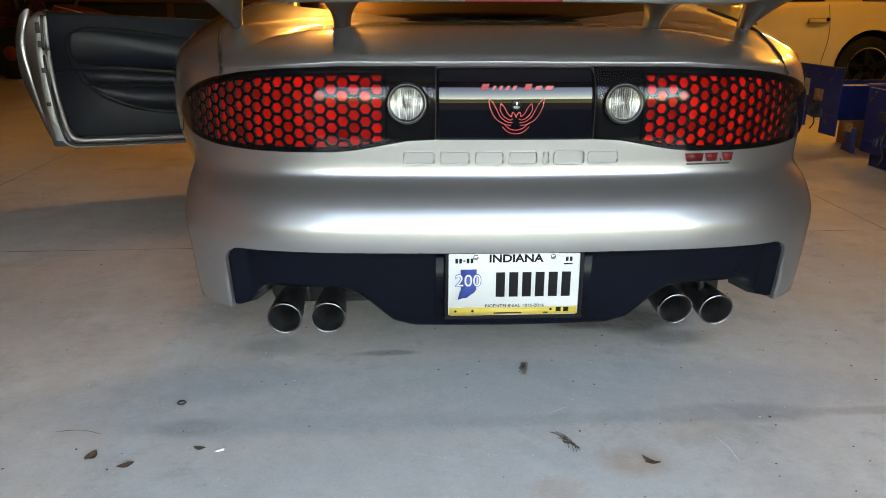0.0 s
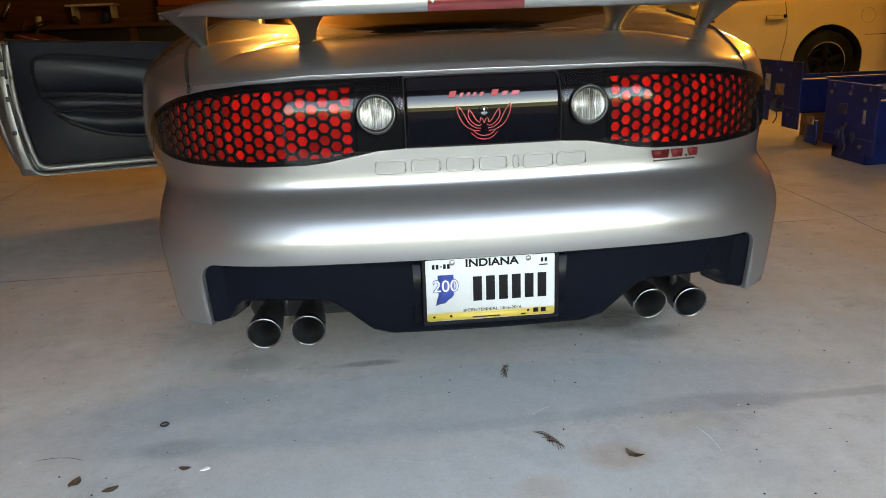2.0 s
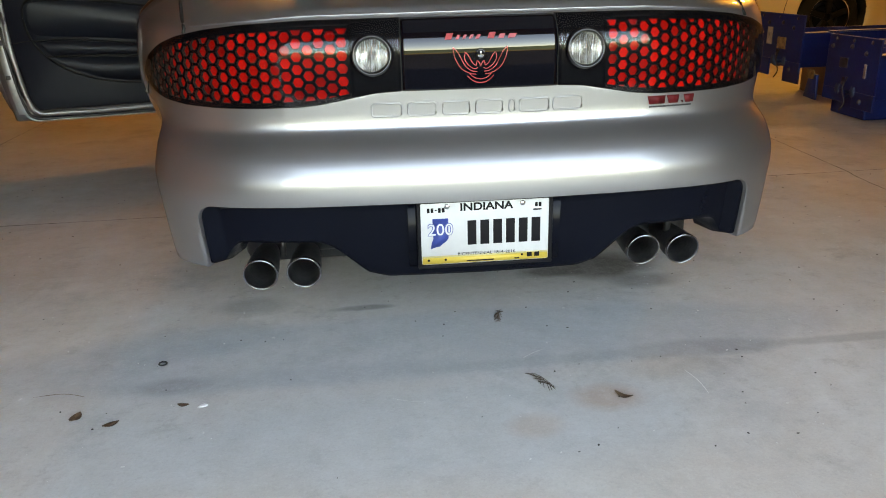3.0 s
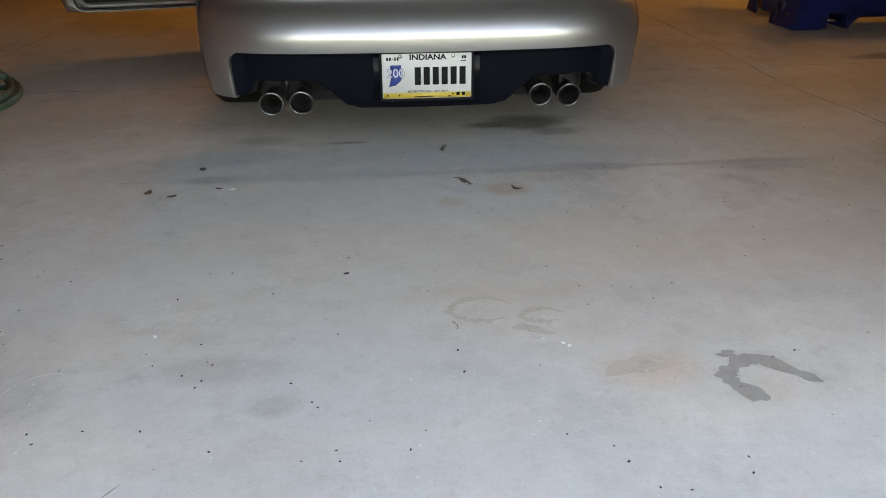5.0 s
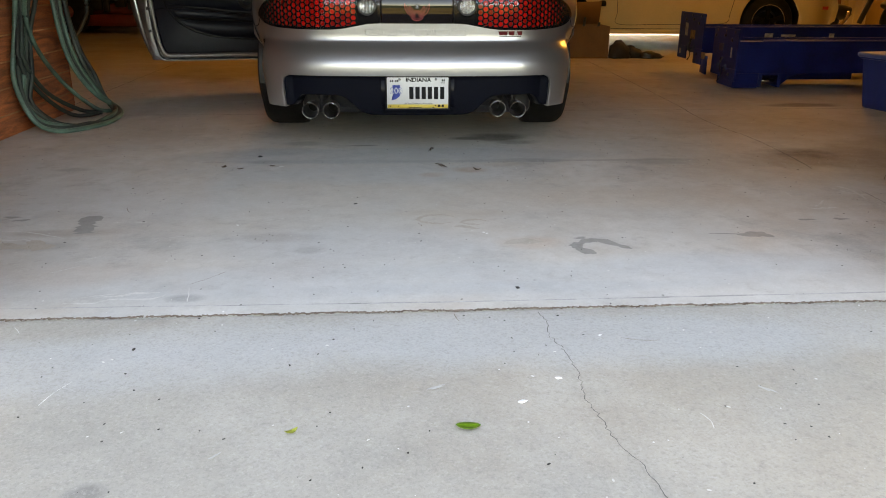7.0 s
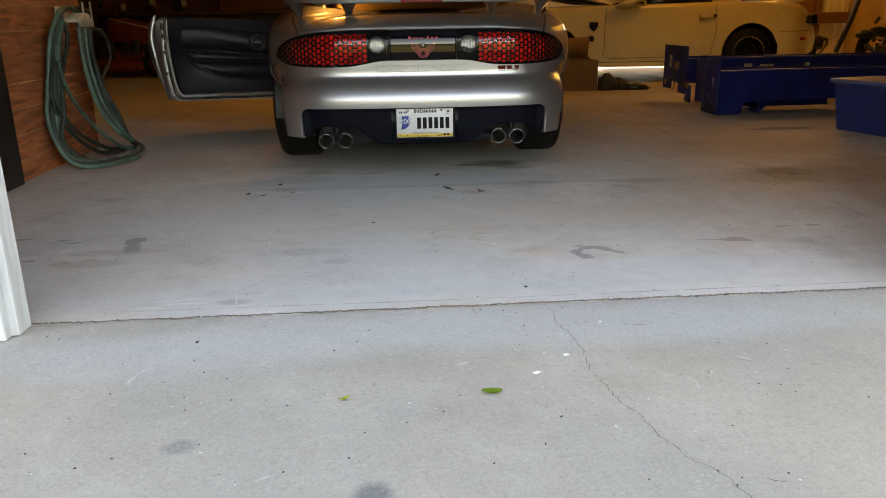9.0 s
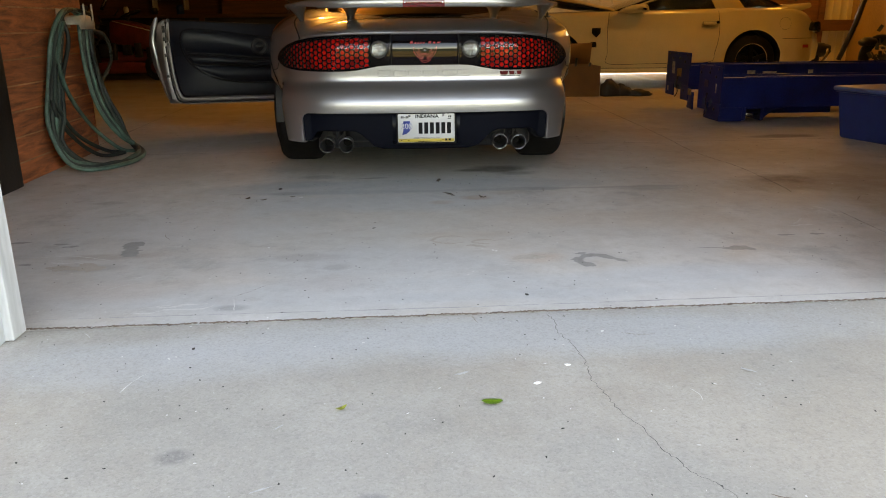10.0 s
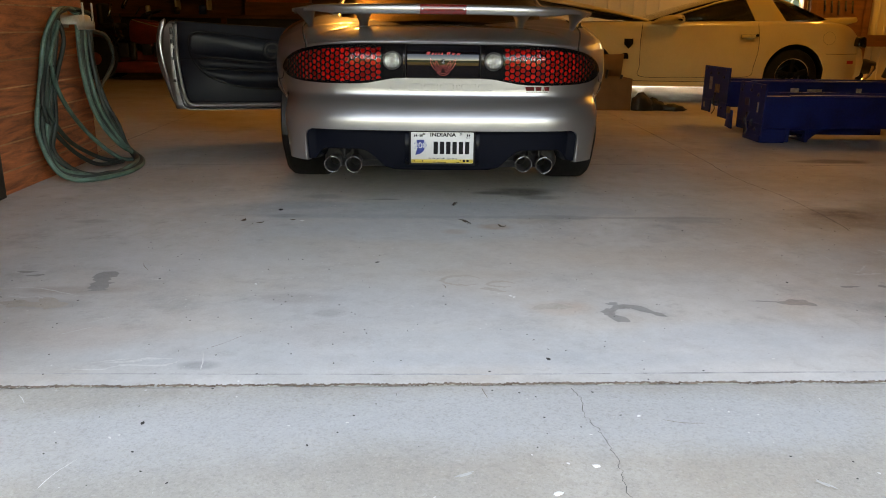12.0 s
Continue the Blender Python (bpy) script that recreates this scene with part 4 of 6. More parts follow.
JOINT = -1.878
structure("floor", bx(-7.2, 8.2, JOINT + .004, 9.75, -.15, 0), CONCRETE, "worn grey concrete garage floor with stains and shade coloured in behind the car")
structure("floor_back", bx(-7.2, -.85, 9.75, 11.0, -.15, 0), CONCRETE, "worn grey concrete garage floor")
structure("pavement_back", bx(1.0, 5.6, 9.753, 12.5, -.15, -.004), GRAVEL, "grey gravelled slab behind the garage")
structure("pavement", bx(-7.2, 8.2, -3.2, JOINT - .004, -.15, -.003), APRON, "pale cracked concrete apron before the garage")
structure("road", bx(-60, 60, -26, -3.2, -.15, -.02), ASPHALT, "dark asphalt yard before the garage")
structure("ground", bx(-900, 900, -900, 900, -.6, -.16), GRASS, "dry yellow grass around the garage")
structure("wall_front_left", bx(-7.2, -1.50, -1.90, -1.75, 0, 3.3), PLY, "wooden front wall beside the door opening")
structure("wall_front_right", bx(1.52, 8.2, -1.90, -1.75, 0, 3.3), PLY, "wooden front wall beside the door opening")
structure("wall_header", bx(-1.50, 1.52, -1.90, -1.75, 2.08, 3.3), PLY, "wooden header over the door opening")
structure("wall_left", bx(-7.35, -7.2, -1.93, 11, 0, 3.3), WOOD, "reddish wooden side wall")
structure("wall_right", bx(8.2, 8.35, -1.93, 11, 0, 3.3), PLY, "tan wooden side wall")
structure("wall_back_left", bx(-7.2, -1.0, 11, 11.15, 0, 3.3), WOOD, "reddish wooden back wall")
structure("wall_back_return", bx(-1.0, -.85, 9.6, 11.15, 0, 3.3), PLY, "tan wooden wall return")
structure("wall_back_middle", bx(-.85, 1.6, 9.6, 9.75, 0, 3.3), PLY, "tan wooden back wall")
structure("wall_back_top", bx(1.6, 5.0, 9.6, 9.75, .52, 3.3), METALWALL, "cream metal back wall over a low opening")
siding = structure("wall_back_right", bx(5.0, 5.72, 9.6, 9.75, 0, 3.3), METALWALL, "cream ribbed metal back wall")
part("siding", bx(6.50, 8.2, 9.6, 9.75, 0, 3.3), METALWALL, siding, smooth=False)
part("siding", bx(5.72, 6.50, 9.6, 9.75, 0, 1.22), METALWALL, siding, smooth=False)
part("siding", bx(5.72, 6.50, 9.6, 9.75, 2.1, 3.3), METALWALL, siding, smooth=False)
for k in range(4):
    part("rib", bx(7.68 + .14 * k, 7.71 + .14 * k, 9.575, 9.6, 0, 3.2, bevel=.004), METALWALL, siding, smooth=False)
for k in range(12):
    part("rib", bx(1.6 + .22 * k, 1.64 + .22 * k, 9.575, 9.6, .52, 3.2, bevel=.004), METALWALL, siding, smooth=False)
part("stud", bx(7.52, 7.62, 9.46, 9.574, 0, 3.2, bevel=.005), WOOD, siding, smooth=False)
part("stud", bx(6.56, 6.66, 9.44, 9.499, 0, 3.2, bevel=.005), WOOD, siding, smooth=False)
part("rail", bx(7.40, 8.2, 9.40, 9.459, .68, .87, bevel=.005), WOOD, siding, smooth=False)
part("wood_panel", bx(6.58, 7.51, 9.5, 9.574, 0, 2.6, bevel=.005), WOOD, siding, smooth=False)
frame_w = structure("window_1", bx(5.68, 5.74, 9.54, 9.6, 1.18, 2.14, bevel=.004), WOOD, "small window with wooden frame, foliage outside")
for a in ((6.48, 6.54, 1.18, 2.14), (5.74, 6.48, 1.18, 1.24), (5.74, 6.48, 2.08, 2.14)):
    part("window_frame", bx(a[0], a[1], 9.54, 9.6, a[2], a[3], bevel=.004), WOOD, frame_w, smooth=False)
hook = empty("hanging_tools", GAR @ pose(6.8, 9.47, 1.2), "dark tools hanging on the wooden panel", "tools")
for k in range(5):
    part("tool", tube([(.12 * k, 0, .22), (.12 * k + .02, -.01, .05 - .03 * (k % 3))], .018, 6), SOOT, hook)
bush = bmesh.new()
r = random.Random(8)
for k in range(900):
    m = GAR @ pose(5.2 + r.uniform(-.8, 2.0), 11.4 + r.uniform(-.5, .6), r.uniform(.2, 3.0), r.uniform(0, 180), r.uniform(0, 180), r.uniform(0, 180))
    bmesh.ops.create_grid(bush, x_segments=1, y_segments=1, size=.07, matrix=m @ Matrix.Diagonal((1, .5, 1, 1)))
tagged(link("shrub", bush, material("shrub_leaves", (.10, .16, .05), .6, 0, 0, .4, 8, 60, 0), None, False), "leafy green shrub outside the window", "shrub", kind="stuff")
structure("ceiling", bx(-7.35, 8.35, -1.93, 11.15, 3.2, 3.3), CEIL, "brown board ceiling")
# added board, out of view, in place of the raised door the bumper mirrors
structure("ceiling_front", bx(-1.32, 1.74, -1.70, 0.0, 2.88, 2.92), WHITE, "added pale board over the door opening that bounces daylight")
structure("roof", bx(-7.6, 8.6, -2.2, 11.4, 3.32, 3.6), DARK, "garage roof")
tagged(structure("backdrop", sheet([[(120 * math.cos(a) * k, 120 * math.sin(a) * k, h + (0 if j == 0 else 1.5 * math.sin(5 * a) + math.sin(13 * a)))
                                     for a in np.linspace(0, 2 * math.pi, 90)] for j, (k, h) in enumerate(((1.5, -1), (1.6, 16), (2.2, 22)))]), HILL, "low wooded hills in the distance"))

# plank partition with the hose
wall = structure("wall_plank", bx(-2.40, -2.335, -1.78, 1.62, 0, 3.2), DARK, "cedar plank partition wall")
k = 0
z = -.02
while z < 3.15:
    z1 = min(z + .1435, 3.2)
    for y0, y1 in ((-1.78, -.3), (-.297, 1.625)):
        b = part("plank", bx(-2.337, -2.315, y0, y1, max(z, 0), z1 - .0022, bevel=.0055), CEDAR, wall, smooth=False)
        # highlight along the seam, laid on as a pale strip
        part("seam_bead", bx(-2.337, -2.3138, y0, y1, z1 - .0055, z1 + .0025), LITCEDAR, wall, smooth=False)
    z += .1435
post = link("black_post", bx(-2.3145, -2.285, .075, .330, 0, 3.2, bevel=.006), BLACKPAINT, None, False)
post.matrix_world = GAR
tagged(post, "black painted timber post on plank wall", "post", kind="structure")
jamb = structure("door_jamb", bx(-1.60, -1.313, -1.965, -1.884, 0, 3.0, bevel=.004), JAMB, "white painted door jamb board")
part("jamb_stop", bx(-1.60, -1.336, -2.0, -1.965, 0, 3.0, bevel=.003), JAMB, jamb, smooth=False)


# ---- garden hose on its hanger ----
hose = empty("garden_hose", GAR @ pose(-2.315, 1.29, 0), "green garden hose looped over a wall hanger", "hose")
rng = random.Random(4)
# local x out from the wall, y along it; each coil: left drop, over the saddle, right drop, floor sweep
LOOPS = 5
for k in range(LOOPS):
    w = k / (LOOPS - 1)
    j = lambda v: v + rng.uniform(-.008, .008)
    pts = [(.10 + .04 * w, -.02 + .10 * w, .955), (.11, -.12 + .04 * w, .975), (.115, -.24 + .06 * w, .97), (.10, -.345 + .07 * w, .925), (.07 + .05 * w, -.415 + .13 * w, .79),
           (.055 + .05 * w, -.490 + .10 * w, .55), (.055 + .05 * w, -.570 + .10 * w, .34), (.085, -.60 + .09 * w, .19), (.13 + .02 * w, -.59 + .12 * w, .07 + .02 * w),
           (.21, -.54 + .14 * w, .018 + .01 * (k % 3)), (.34, -.50 + .15 * w, .018 + .012 * (k % 2)), (.43 - .03 * w, -.28 + .08 * w, .02 + .014 * (k % 3)), (.42 - .04 * w, -.02, .03 + .014 * (k % 4)),
           (.35 - .05 * w, .10 + .03 * w, .06 + .012 * (k % 3)), (.27 + .02 * w, .05 + .02 * w, .13 + .02 * w), (.20 + .06 * w, -.03 + .07 * w, .27), (.15 + .06 * w, -.085 + .10 * w, .43),
           (.13 + .03 * w, -.085 + .14 * w, .66), (.11 + .03 * w, -.05 + .14 * w, .87), (.10 + .04 * w, -.02 + .10 * w, .955)]
    part("hose_coil", tube(spline([(j(x), j(y), z) for x, y, z in pts], 7), .0135, 10), HOSE if k in (0, 2) else OLDHOSE, hose)
for pts in ([(.12, -.30, .90), (.11, -.40, .76), (.12, -.464, .646), (.12, -.37, .455), (.14, -.13, .234), (.25, .02, .06), (.33, .10, .03)],
            [(.11, -.28, .945), (.095, -.37, .86), (.09, -.44, .66), (.09, -.49, .52), (.10, -.523, .403), (.11, -.32, .206), (.18, -.05, .06), (.26, .06, .03)],
            [(.10, -.26, .95), (.085, -.36, .87), (.075, -.43, .68), (.08, -.54, .42), (.10, -.40, .22), (.17, -.15, .045), (.28, .03, .03)],
            [(.12, .04, .92), (.13, .14, .85), (.13, .33, .82), (.13, .43, .74), (.13, .43, .64), (.13, .27, .54), (.13, .105, .469), (.14, .0, .42)]):
    part("hose_coil", tube(spline(pts, 8), .0130, 10), HOSE if pts[0][1] == -.30 else OLDHOSE, hose)
hanger = empty("hose_hanger", GAR @ pose(-2.315, 1.29, .885), "pale metal hose hanger on the plank wall", "hanger")
rows = [[(x, .14 * math.cos(t), .058 * math.sin(t)) for x in (0, .15)] for t in np.linspace(0, math.pi, 14)]
GALV = material("galvanised_sheet", (.50, .46, .38), .45, .2, 0, .15, 8, 60, .05)
part("saddle", thick(sheet(rows), .004), GALV, hanger)
lip = [(.152, .14 * math.cos(t), .058 * math.sin(t)) for t in np.linspace(0, math.pi, 14)]
part("front_lip", thick(sheet([lip, [(.156, y * .9, -.03) for _, y, z in lip]]), .003), GALV, hanger)
for y in (-.02, .12):
    part("horn", bx(.145, .155, y - .008, y + .008, .0, .13, bevel=.004), GALV, hanger)
part("back_plate", bx(0, .006, -.10, .10, -.02, .10, bevel=.002), GALV, hanger)


# ---- cream coupe at the back ----
cream = empty("cream_sports_coupe", pose(4.62, 6.2, 0, 0, 0, 0) @ Matrix.Scale(1.05, 4), "cream coloured sports coupe parked across the garage", "car")
# side outline: x to the tail, z up; local y runs away from the viewer
side_top = spline([(-3.5, .66), (-3.3, .76), (-2.72, .90), (-2.23, .93), (-1.9, .935), (-1.5, .945), (-.9, .955), (-.3, .965), (.2, .96), (.55, .945), (.74, .90), (.86, .80), (.90, .70)], 5)


def flank(x, t):
    """Outward offset of the cream coupe's side at height share t."""
    return .012 * math.sin(math.pi * min(1, t * 1.5)) - .06 * max(0, t - .55) ** 1.3 * 2 - .03 * max(0, .2 - t) * 4 - .22 * smooth(x, .42, .92) ** 1.5 - .25 * smooth(-x, 2.9, 3.5)


def arch_low(x):
    z = .20
    for cx in (0.0, -2.567):
        d = abs(x - cx)
        if d < .37:
            z = max(z, .345 + math.sqrt(.37 ** 2 - d * d))
    return z


SIDE_X = sorted({round(x, 4) for x, _ in side_top} | {round(c + .37 * math.cos(t), 4) for c in (0, -2.567) for t in np.linspace(0, math.pi, 17)})
grid = []
for x in SIDE_X:
    zt = lerp(x, [q[0] for q in side_top], [q[1] for q in side_top])
    zl = arch_low(x)
    grid.append([(x, -flank(x, (z - .2) / .75), z) for z in np.linspace(zl, zt, 16)] + [(x, -flank(x, 1) + .03, zt + .014), (x, .30, zt + .026), (x, .9, zt + .032), (x, 1.7, zt)])
part("body", sheet(grid), CREAM, cream, "cream painted body")
part("body_crease", tube([(x, -flank(x, .57) - .001, .605) for x in np.linspace(.37, .86, 12)], .003, 5), GAP, cream)
roofline = [(-1.80, .94), (-1.3, 1.10), (-.95, 1.20), (-.6, 1.265), (-.3, 1.27), (.0, 1.18), (.3, 1.06), (.5, .97)]
part("side_glass", prism([(-1.72, .95), (-1.3, 1.08), (-.95, 1.19), (-.70, 1.235), (-.63, 1.235), (-.47, .965)], .01), TINT, cream).location = (0, .10, 0)
part("quarter_glass", prism([(-.10, .985), (-.36, 1.21), (-.2, 1.20), (.20, 1.01)], .01), TINT, cream).location = (0, .13, 0)
rows = [[(x, y, z + .02 * (1 - ((y - .85) / .65) ** 2)) for y in np.linspace(.20, 1.5, 9)] for x, z in spline(roofline[3:6], 4)]
part("roof", thick(sheet(rows), .02), CREAM, cream)
rows = [[(x, y, z + .02 * (1 - ((y - .85) / .65) ** 2)) for y in np.linspace(.18, 1.52, 9)] for x, z in spline(roofline[:4], 4)]
part("windscreen", thick(sheet(rows), .006), TINT, cream)
rows = [[(x, y, z + .02 * (1 - ((y - .85) / .65) ** 2)) for y in np.linspace(.2, 1.5, 9)] for x, z in spline(roofline[5:], 4)]
part("hatch_glass", thick(sheet(rows), .006), TINT, cream)
part("pillar", prism([(-.48, .955), (-.655, 1.24), (-.6, 1.265), (-.36, 1.262), (-.34, 1.225), (-.10, .965)], .04, .008), CREAM, cream).location = (0, .09, 0)
part("pillar", prism([(-1.80, .94), (-1.3, 1.095), (-.95, 1.205), (-.66, 1.25), (-.66, 1.235), (-.95, 1.18), (-1.3, 1.07), (-1.72, .94)], .03, .004), CREAM, cream).location = (0, .10, 0)
part("tail_spoiler", prism(spline([(.20, .965), (.45, 1.01), (.70, 1.04), (.745, 1.03), (.75, .985), (.68, .965), (.60, .945), (.35, .93)], 4), 1.5, .006), CREAM, cream).location = (0, .10, 0)
part("wing_mirror", prism(spline([(-1.80, .935), (-1.68, 1.005), (-1.55, 1.035), (-1.44, 1.03), (-1.42, .96), (-1.5, .94), (-1.66, .925)], 4), .14, .035), CREAM, cream).location = (0, -.12, 0)
for x in (0.0, -2.567):
    w = wheel("wheel", cream, pose(x, .03, .335, 0, 0, 90), INK)
    part("rim_lip", lathe([(.205, -.004), (.214, -.008), (.222, -.004)], 40, "x"), CHROME, w)
    rows = [[(x + .372 * math.cos(a), y, .345 + .372 * math.sin(a)) for y in (.005, .4)] for a in np.linspace(-.3, math.pi + .3, 24)]
    part("wheel_arch_liner", sheet(rows), GAP, cream)
    part("wheel_house", lathe([(.0, .30), (.40, .30), (.40, .32), (.0, .32)], 24), GAP, cream).location = (x, .03, .345)
    part("brake_disc", lathe([(.0, .09), (.15, .09), (.15, .11)], 24), SOOT, cream).location = (x, .03, .335)
part("underbody", bx(-2.1, -.4, .12, 1.6, .19, .29, bevel=.02), DARK, cream)
part("sill", prism([(-2.1, .20), (-.40, .195), (-.40, .245), (-2.1, .25)], .03, .008), CREAM, cream).location = (0, -.015, 0)


def side_line(name, pts, r):
    part(name, tube([(x, -flank(x, (z - .2) / .75) - .0015, z) for x, z in spline(pts, 6)], r, 6), GAP, cream)


side_line("door_gap", [(-1.88, .93), (-1.90, .70), (-1.895, .45), (-1.875, .315), (-1.4, .31), (-.9, .315), (-.55, .33), (-.50, .45), (-.455, .70), (-.475, .95)], .0028)
side_line("fuel_flap", [(.40 + .075 * math.cos(a), .79 + .075 * math.sin(a)) for a in np.linspace(0, 6.28, 14)], .0011)
part("door_handle", prism([(-.687, .7785), (-.687, .8215), (-.513, .8215), (-.513, .7785)], .02, .004), GAP, cream).location = (0, -.018, 0)
part("door_handle_flap", prism([(-.684, .781), (-.684, .819), (-.516, .819), (-.516, .781)], .02, .005), CREAM, cream).location = (0, -.026, 0)
part("key_hole", lathe([(0, -.01), (.017, -.008), (.019, .01)], 14), INK, cream).location = (-.488, -.008, .812)
part("fender_badge", prism([(-2.10, .755), (-1.995, .755), (-1.995, .69), (-2.045, .64), (-2.10, .69)], .02), INK, cream).location = (0, -.020, 0)
part("fender_vent", prism(spline([(-2.15, .52), (-2.13, .575), (-2.05, .585), (-2.04, .52)], 3), .02), INK, cream).location = (0, -.020, 0)
part("side_marker", prism([(.60, .485), (.60, .525), (.77, .525), (.77, .485)], .02, .003), REDPRINT, cream).matrix_local = pose(.015, -.012, 0, 0, 0, 8)
part("tail_lamp", prism(spline([(.80, .70), (.83, .80), (.90, .80), (.91, .68)], 3), .2, .01), BLACKGLOSS, cream).location = (0, .09, 0)
part("rear_bumper", prism([(.86, .30), (.95, .34), (.97, .50), (.93, .66), (.86, .70)], 1.3, .02), CREAM, cream).location = (0, .20, 0)


part("raised_bonnet", prism([(-1.78, .985), (-2.2, 1.078), (-3.2, 1.275), (-3.42, 1.26), (-3.42, 1.235), (-2.2, 1.045), (-1.78, .955)], 1.4, .008), CREAM, cream, "cream bonnet standing slightly open").location = (0, .16, 0)
part("bonnet_lining", prism([(-1.95, 1.0), (-2.2, 1.04), (-3.3, 1.23), (-3.3, 1.215), (-2.2, 1.015), (-1.95, .98)], 1.2, .004), DARK, cream).location = (0, .26, 0)
side_line("rocker_seam", [(-2.1, .262), (-1.2, .258), (-.42, .262)], .003)


# ---- lift columns lying on the floor ----
TAN = material("tan_tag", (0.30, 0.20, 0.09), 0.8, 0, 0, 0.3, 30, 90, 0.1)
PAPER = material("aged_paper", (.40, .37, .30), .7, 0, 0, .25, 30, 90, .1)
TEAL = material("nylon_sheave", (0.02, 0.05, 0.10), 0.5, 0, 0, 0.2, 20, 90, 0.05)


def lift_column(m, length, label, high=.39, near=False):
    """A lift post on its side: x along it from the base plate, y across, z up."""
    c = empty("lift_column", m, label, "car lift", "lift columns")
    part("web", bx(.0, length, .10, .112, .13, high, bevel=.002), BLUE, c, smooth=False)
    part("flange", bx(.0, length, .112, .42, .13, .142), BLUE, c, smooth=False)
    part("flange", bx(.0, length, .112, .18, high - .012, high), BLUE, c, smooth=False)
    part("back_web", bx(.0, length, .42, .432, .13, high + .01), BLUE, c, smooth=False)
    part("top_lip", bx(.25, length, .10, .14, high + .0002, high + .010, bevel=.003), BLUE, c, smooth=False)
    # base plate with a notch below, as three boards
    wide = .50 if near else .62
    low = .075 if near else .03
    pl = part("base_plate", bx(-.014, 0, 0, wide, .17, .49, bevel=.004), BLUE, c, smooth=False)
    part("plate_leg", bx(-.014, 0, 0, .20, low, .17, bevel=.004), BLUE, pl, smooth=False)
    part("plate_leg", bx(-.014, 0, wide - .22, wide, low + .02, .17, bevel=.004), BLUE, pl, smooth=False)
    for y in (.08, wide / 2, wide - .08):
        part("bolt_hole", lathe([(0, -.003), (.011, -.003), (.011, 0)], 10, "x"), SOOT, pl).location = (-.014, y, .465)
    if near:
        # a loose-hung stop plate beside the base plate
        stop = part("stop_plate", prism([(.49, .075), (.625, .085), (.585, .235), (.50, .235)], .016, .003), BLUE, c)
        stop.matrix_local = Matrix.Translation((-.05, 0, 0)) @ Matrix.Rotation(math.pi / 2, 4, "Z")
        part("pad", bx(-.072, -.0665, .525, .605, .205, .262, bevel=.001), TAN, c, smooth=False)
        part("pad", bx(-.018, -.0141, .28, .36, .30, .36, bevel=.001), SOOT, pl, smooth=False)
        part("tape", bx(-.018, -.0141, .10, .12, .26, .34), PAPER, pl, smooth=False)
    else:
        part("paper_label", bx(-.017, -.0141, .39, .46, .27, .39), PAPER, pl, smooth=False)
        part("tag", bx(-.018, -.0141, .20, .31, .25, .33), TAN, pl, smooth=False)
        part("tape", bx(-.018, -.0141, .53, .56, .09, .14), PAPER, pl, smooth=False)
    for x0, x1, z0, z1 in ((.62, .70, .27, .31), (.78, .92, .28, .30), (1.25, 1.30, .25, .31)) if high < .38 else ():
        part("paper_label", bx(x0, x1, .0945, .0985, z0, z1), PAPER, c, smooth=False)
    for y, z in ((.12, .40), (.26, .43), (.45, .42), (.12, .12), (.30, .21)):
        part("bolt", lathe([(0, -.010), (.010, -.010), (.012, -.004), (.016, 0)], 8, "x"), SOOT, pl).location = (-.014, y, z)
    part("slot", bx(-.0165, -.0141, .29, .315, .20, .245), GAP, pl, smooth=False)
    part("cable", tube(spline([(-.02, .26, .25), (-.035, .27, .18), (-.03, .24, .10), (-.05, .25, .05)], 5), .005, 6), DARK, c)
    for y in (.20, .35):
        s = part("sheave", lathe([(.0, -.02), (.05, -.02), (.055, -.012), (.045, 0), (.055, .012), (.05, .02), (0, .02)], 20), TEAL, c)
        s.matrix_local = pose(.03, y, .17)
    return c


lift_column(pose(2.665, 2.47, 0, 0, 0, 1), 3.4, "blue steel lift column lying on the floor", near=True)
lift_column(pose(2.715, 3.38, .085, 0, 0, 1), 3.4, "blue steel lift column propped behind another one", .365)
foot = empty("lift_carriage", pose(2.70, 2.60, 0), "blue steel lift carriage under the column", "car lift")
part("carriage_block", bx(.0, .22, .0, .35, .004, .128, bevel=.010), BLUE, foot, smooth=False)
part("clevis_cheek", bx(.22, .252, .0, .30, .012, .140, bevel=.006), BLUE, foot, smooth=False)
part("clevis_cheek", bx(.385, .415, .0, .30, .012, .140, bevel=.006), BLUE, foot, smooth=False)
part("clevis_bridge", bx(.2525, .3845, .0, .30, .112, .140, bevel=.006), BLUE, foot, smooth=False)
part("clevis_pin", tube([(.2525, .06, .062), (.3845, .06, .062)], .012, 10), STEEL, foot)
part("gusset", prism([(.416, .02), (.416, .135), (.66, .128), (.50, .10)], .03, .004), BLUE, foot).location = (0, .02, 0)
part("carriage_web", bx(.0, 1.2, .30, .34, .04, .128), BLUE, foot, smooth=False)
prop = link("timber_block", bx(3.0, 3.3, 3.5, 3.85, 0, .214, bevel=.006), CARD, None, False)
tagged(prop, "timber block under the rear lift column", "block")
prop2 = link("timber_block", bx(5.2, 5.5, 3.5, 3.85, 0, .214, bevel=.006), CARD, None, False)
tagged(prop2, "timber block under the rear lift column", "block")
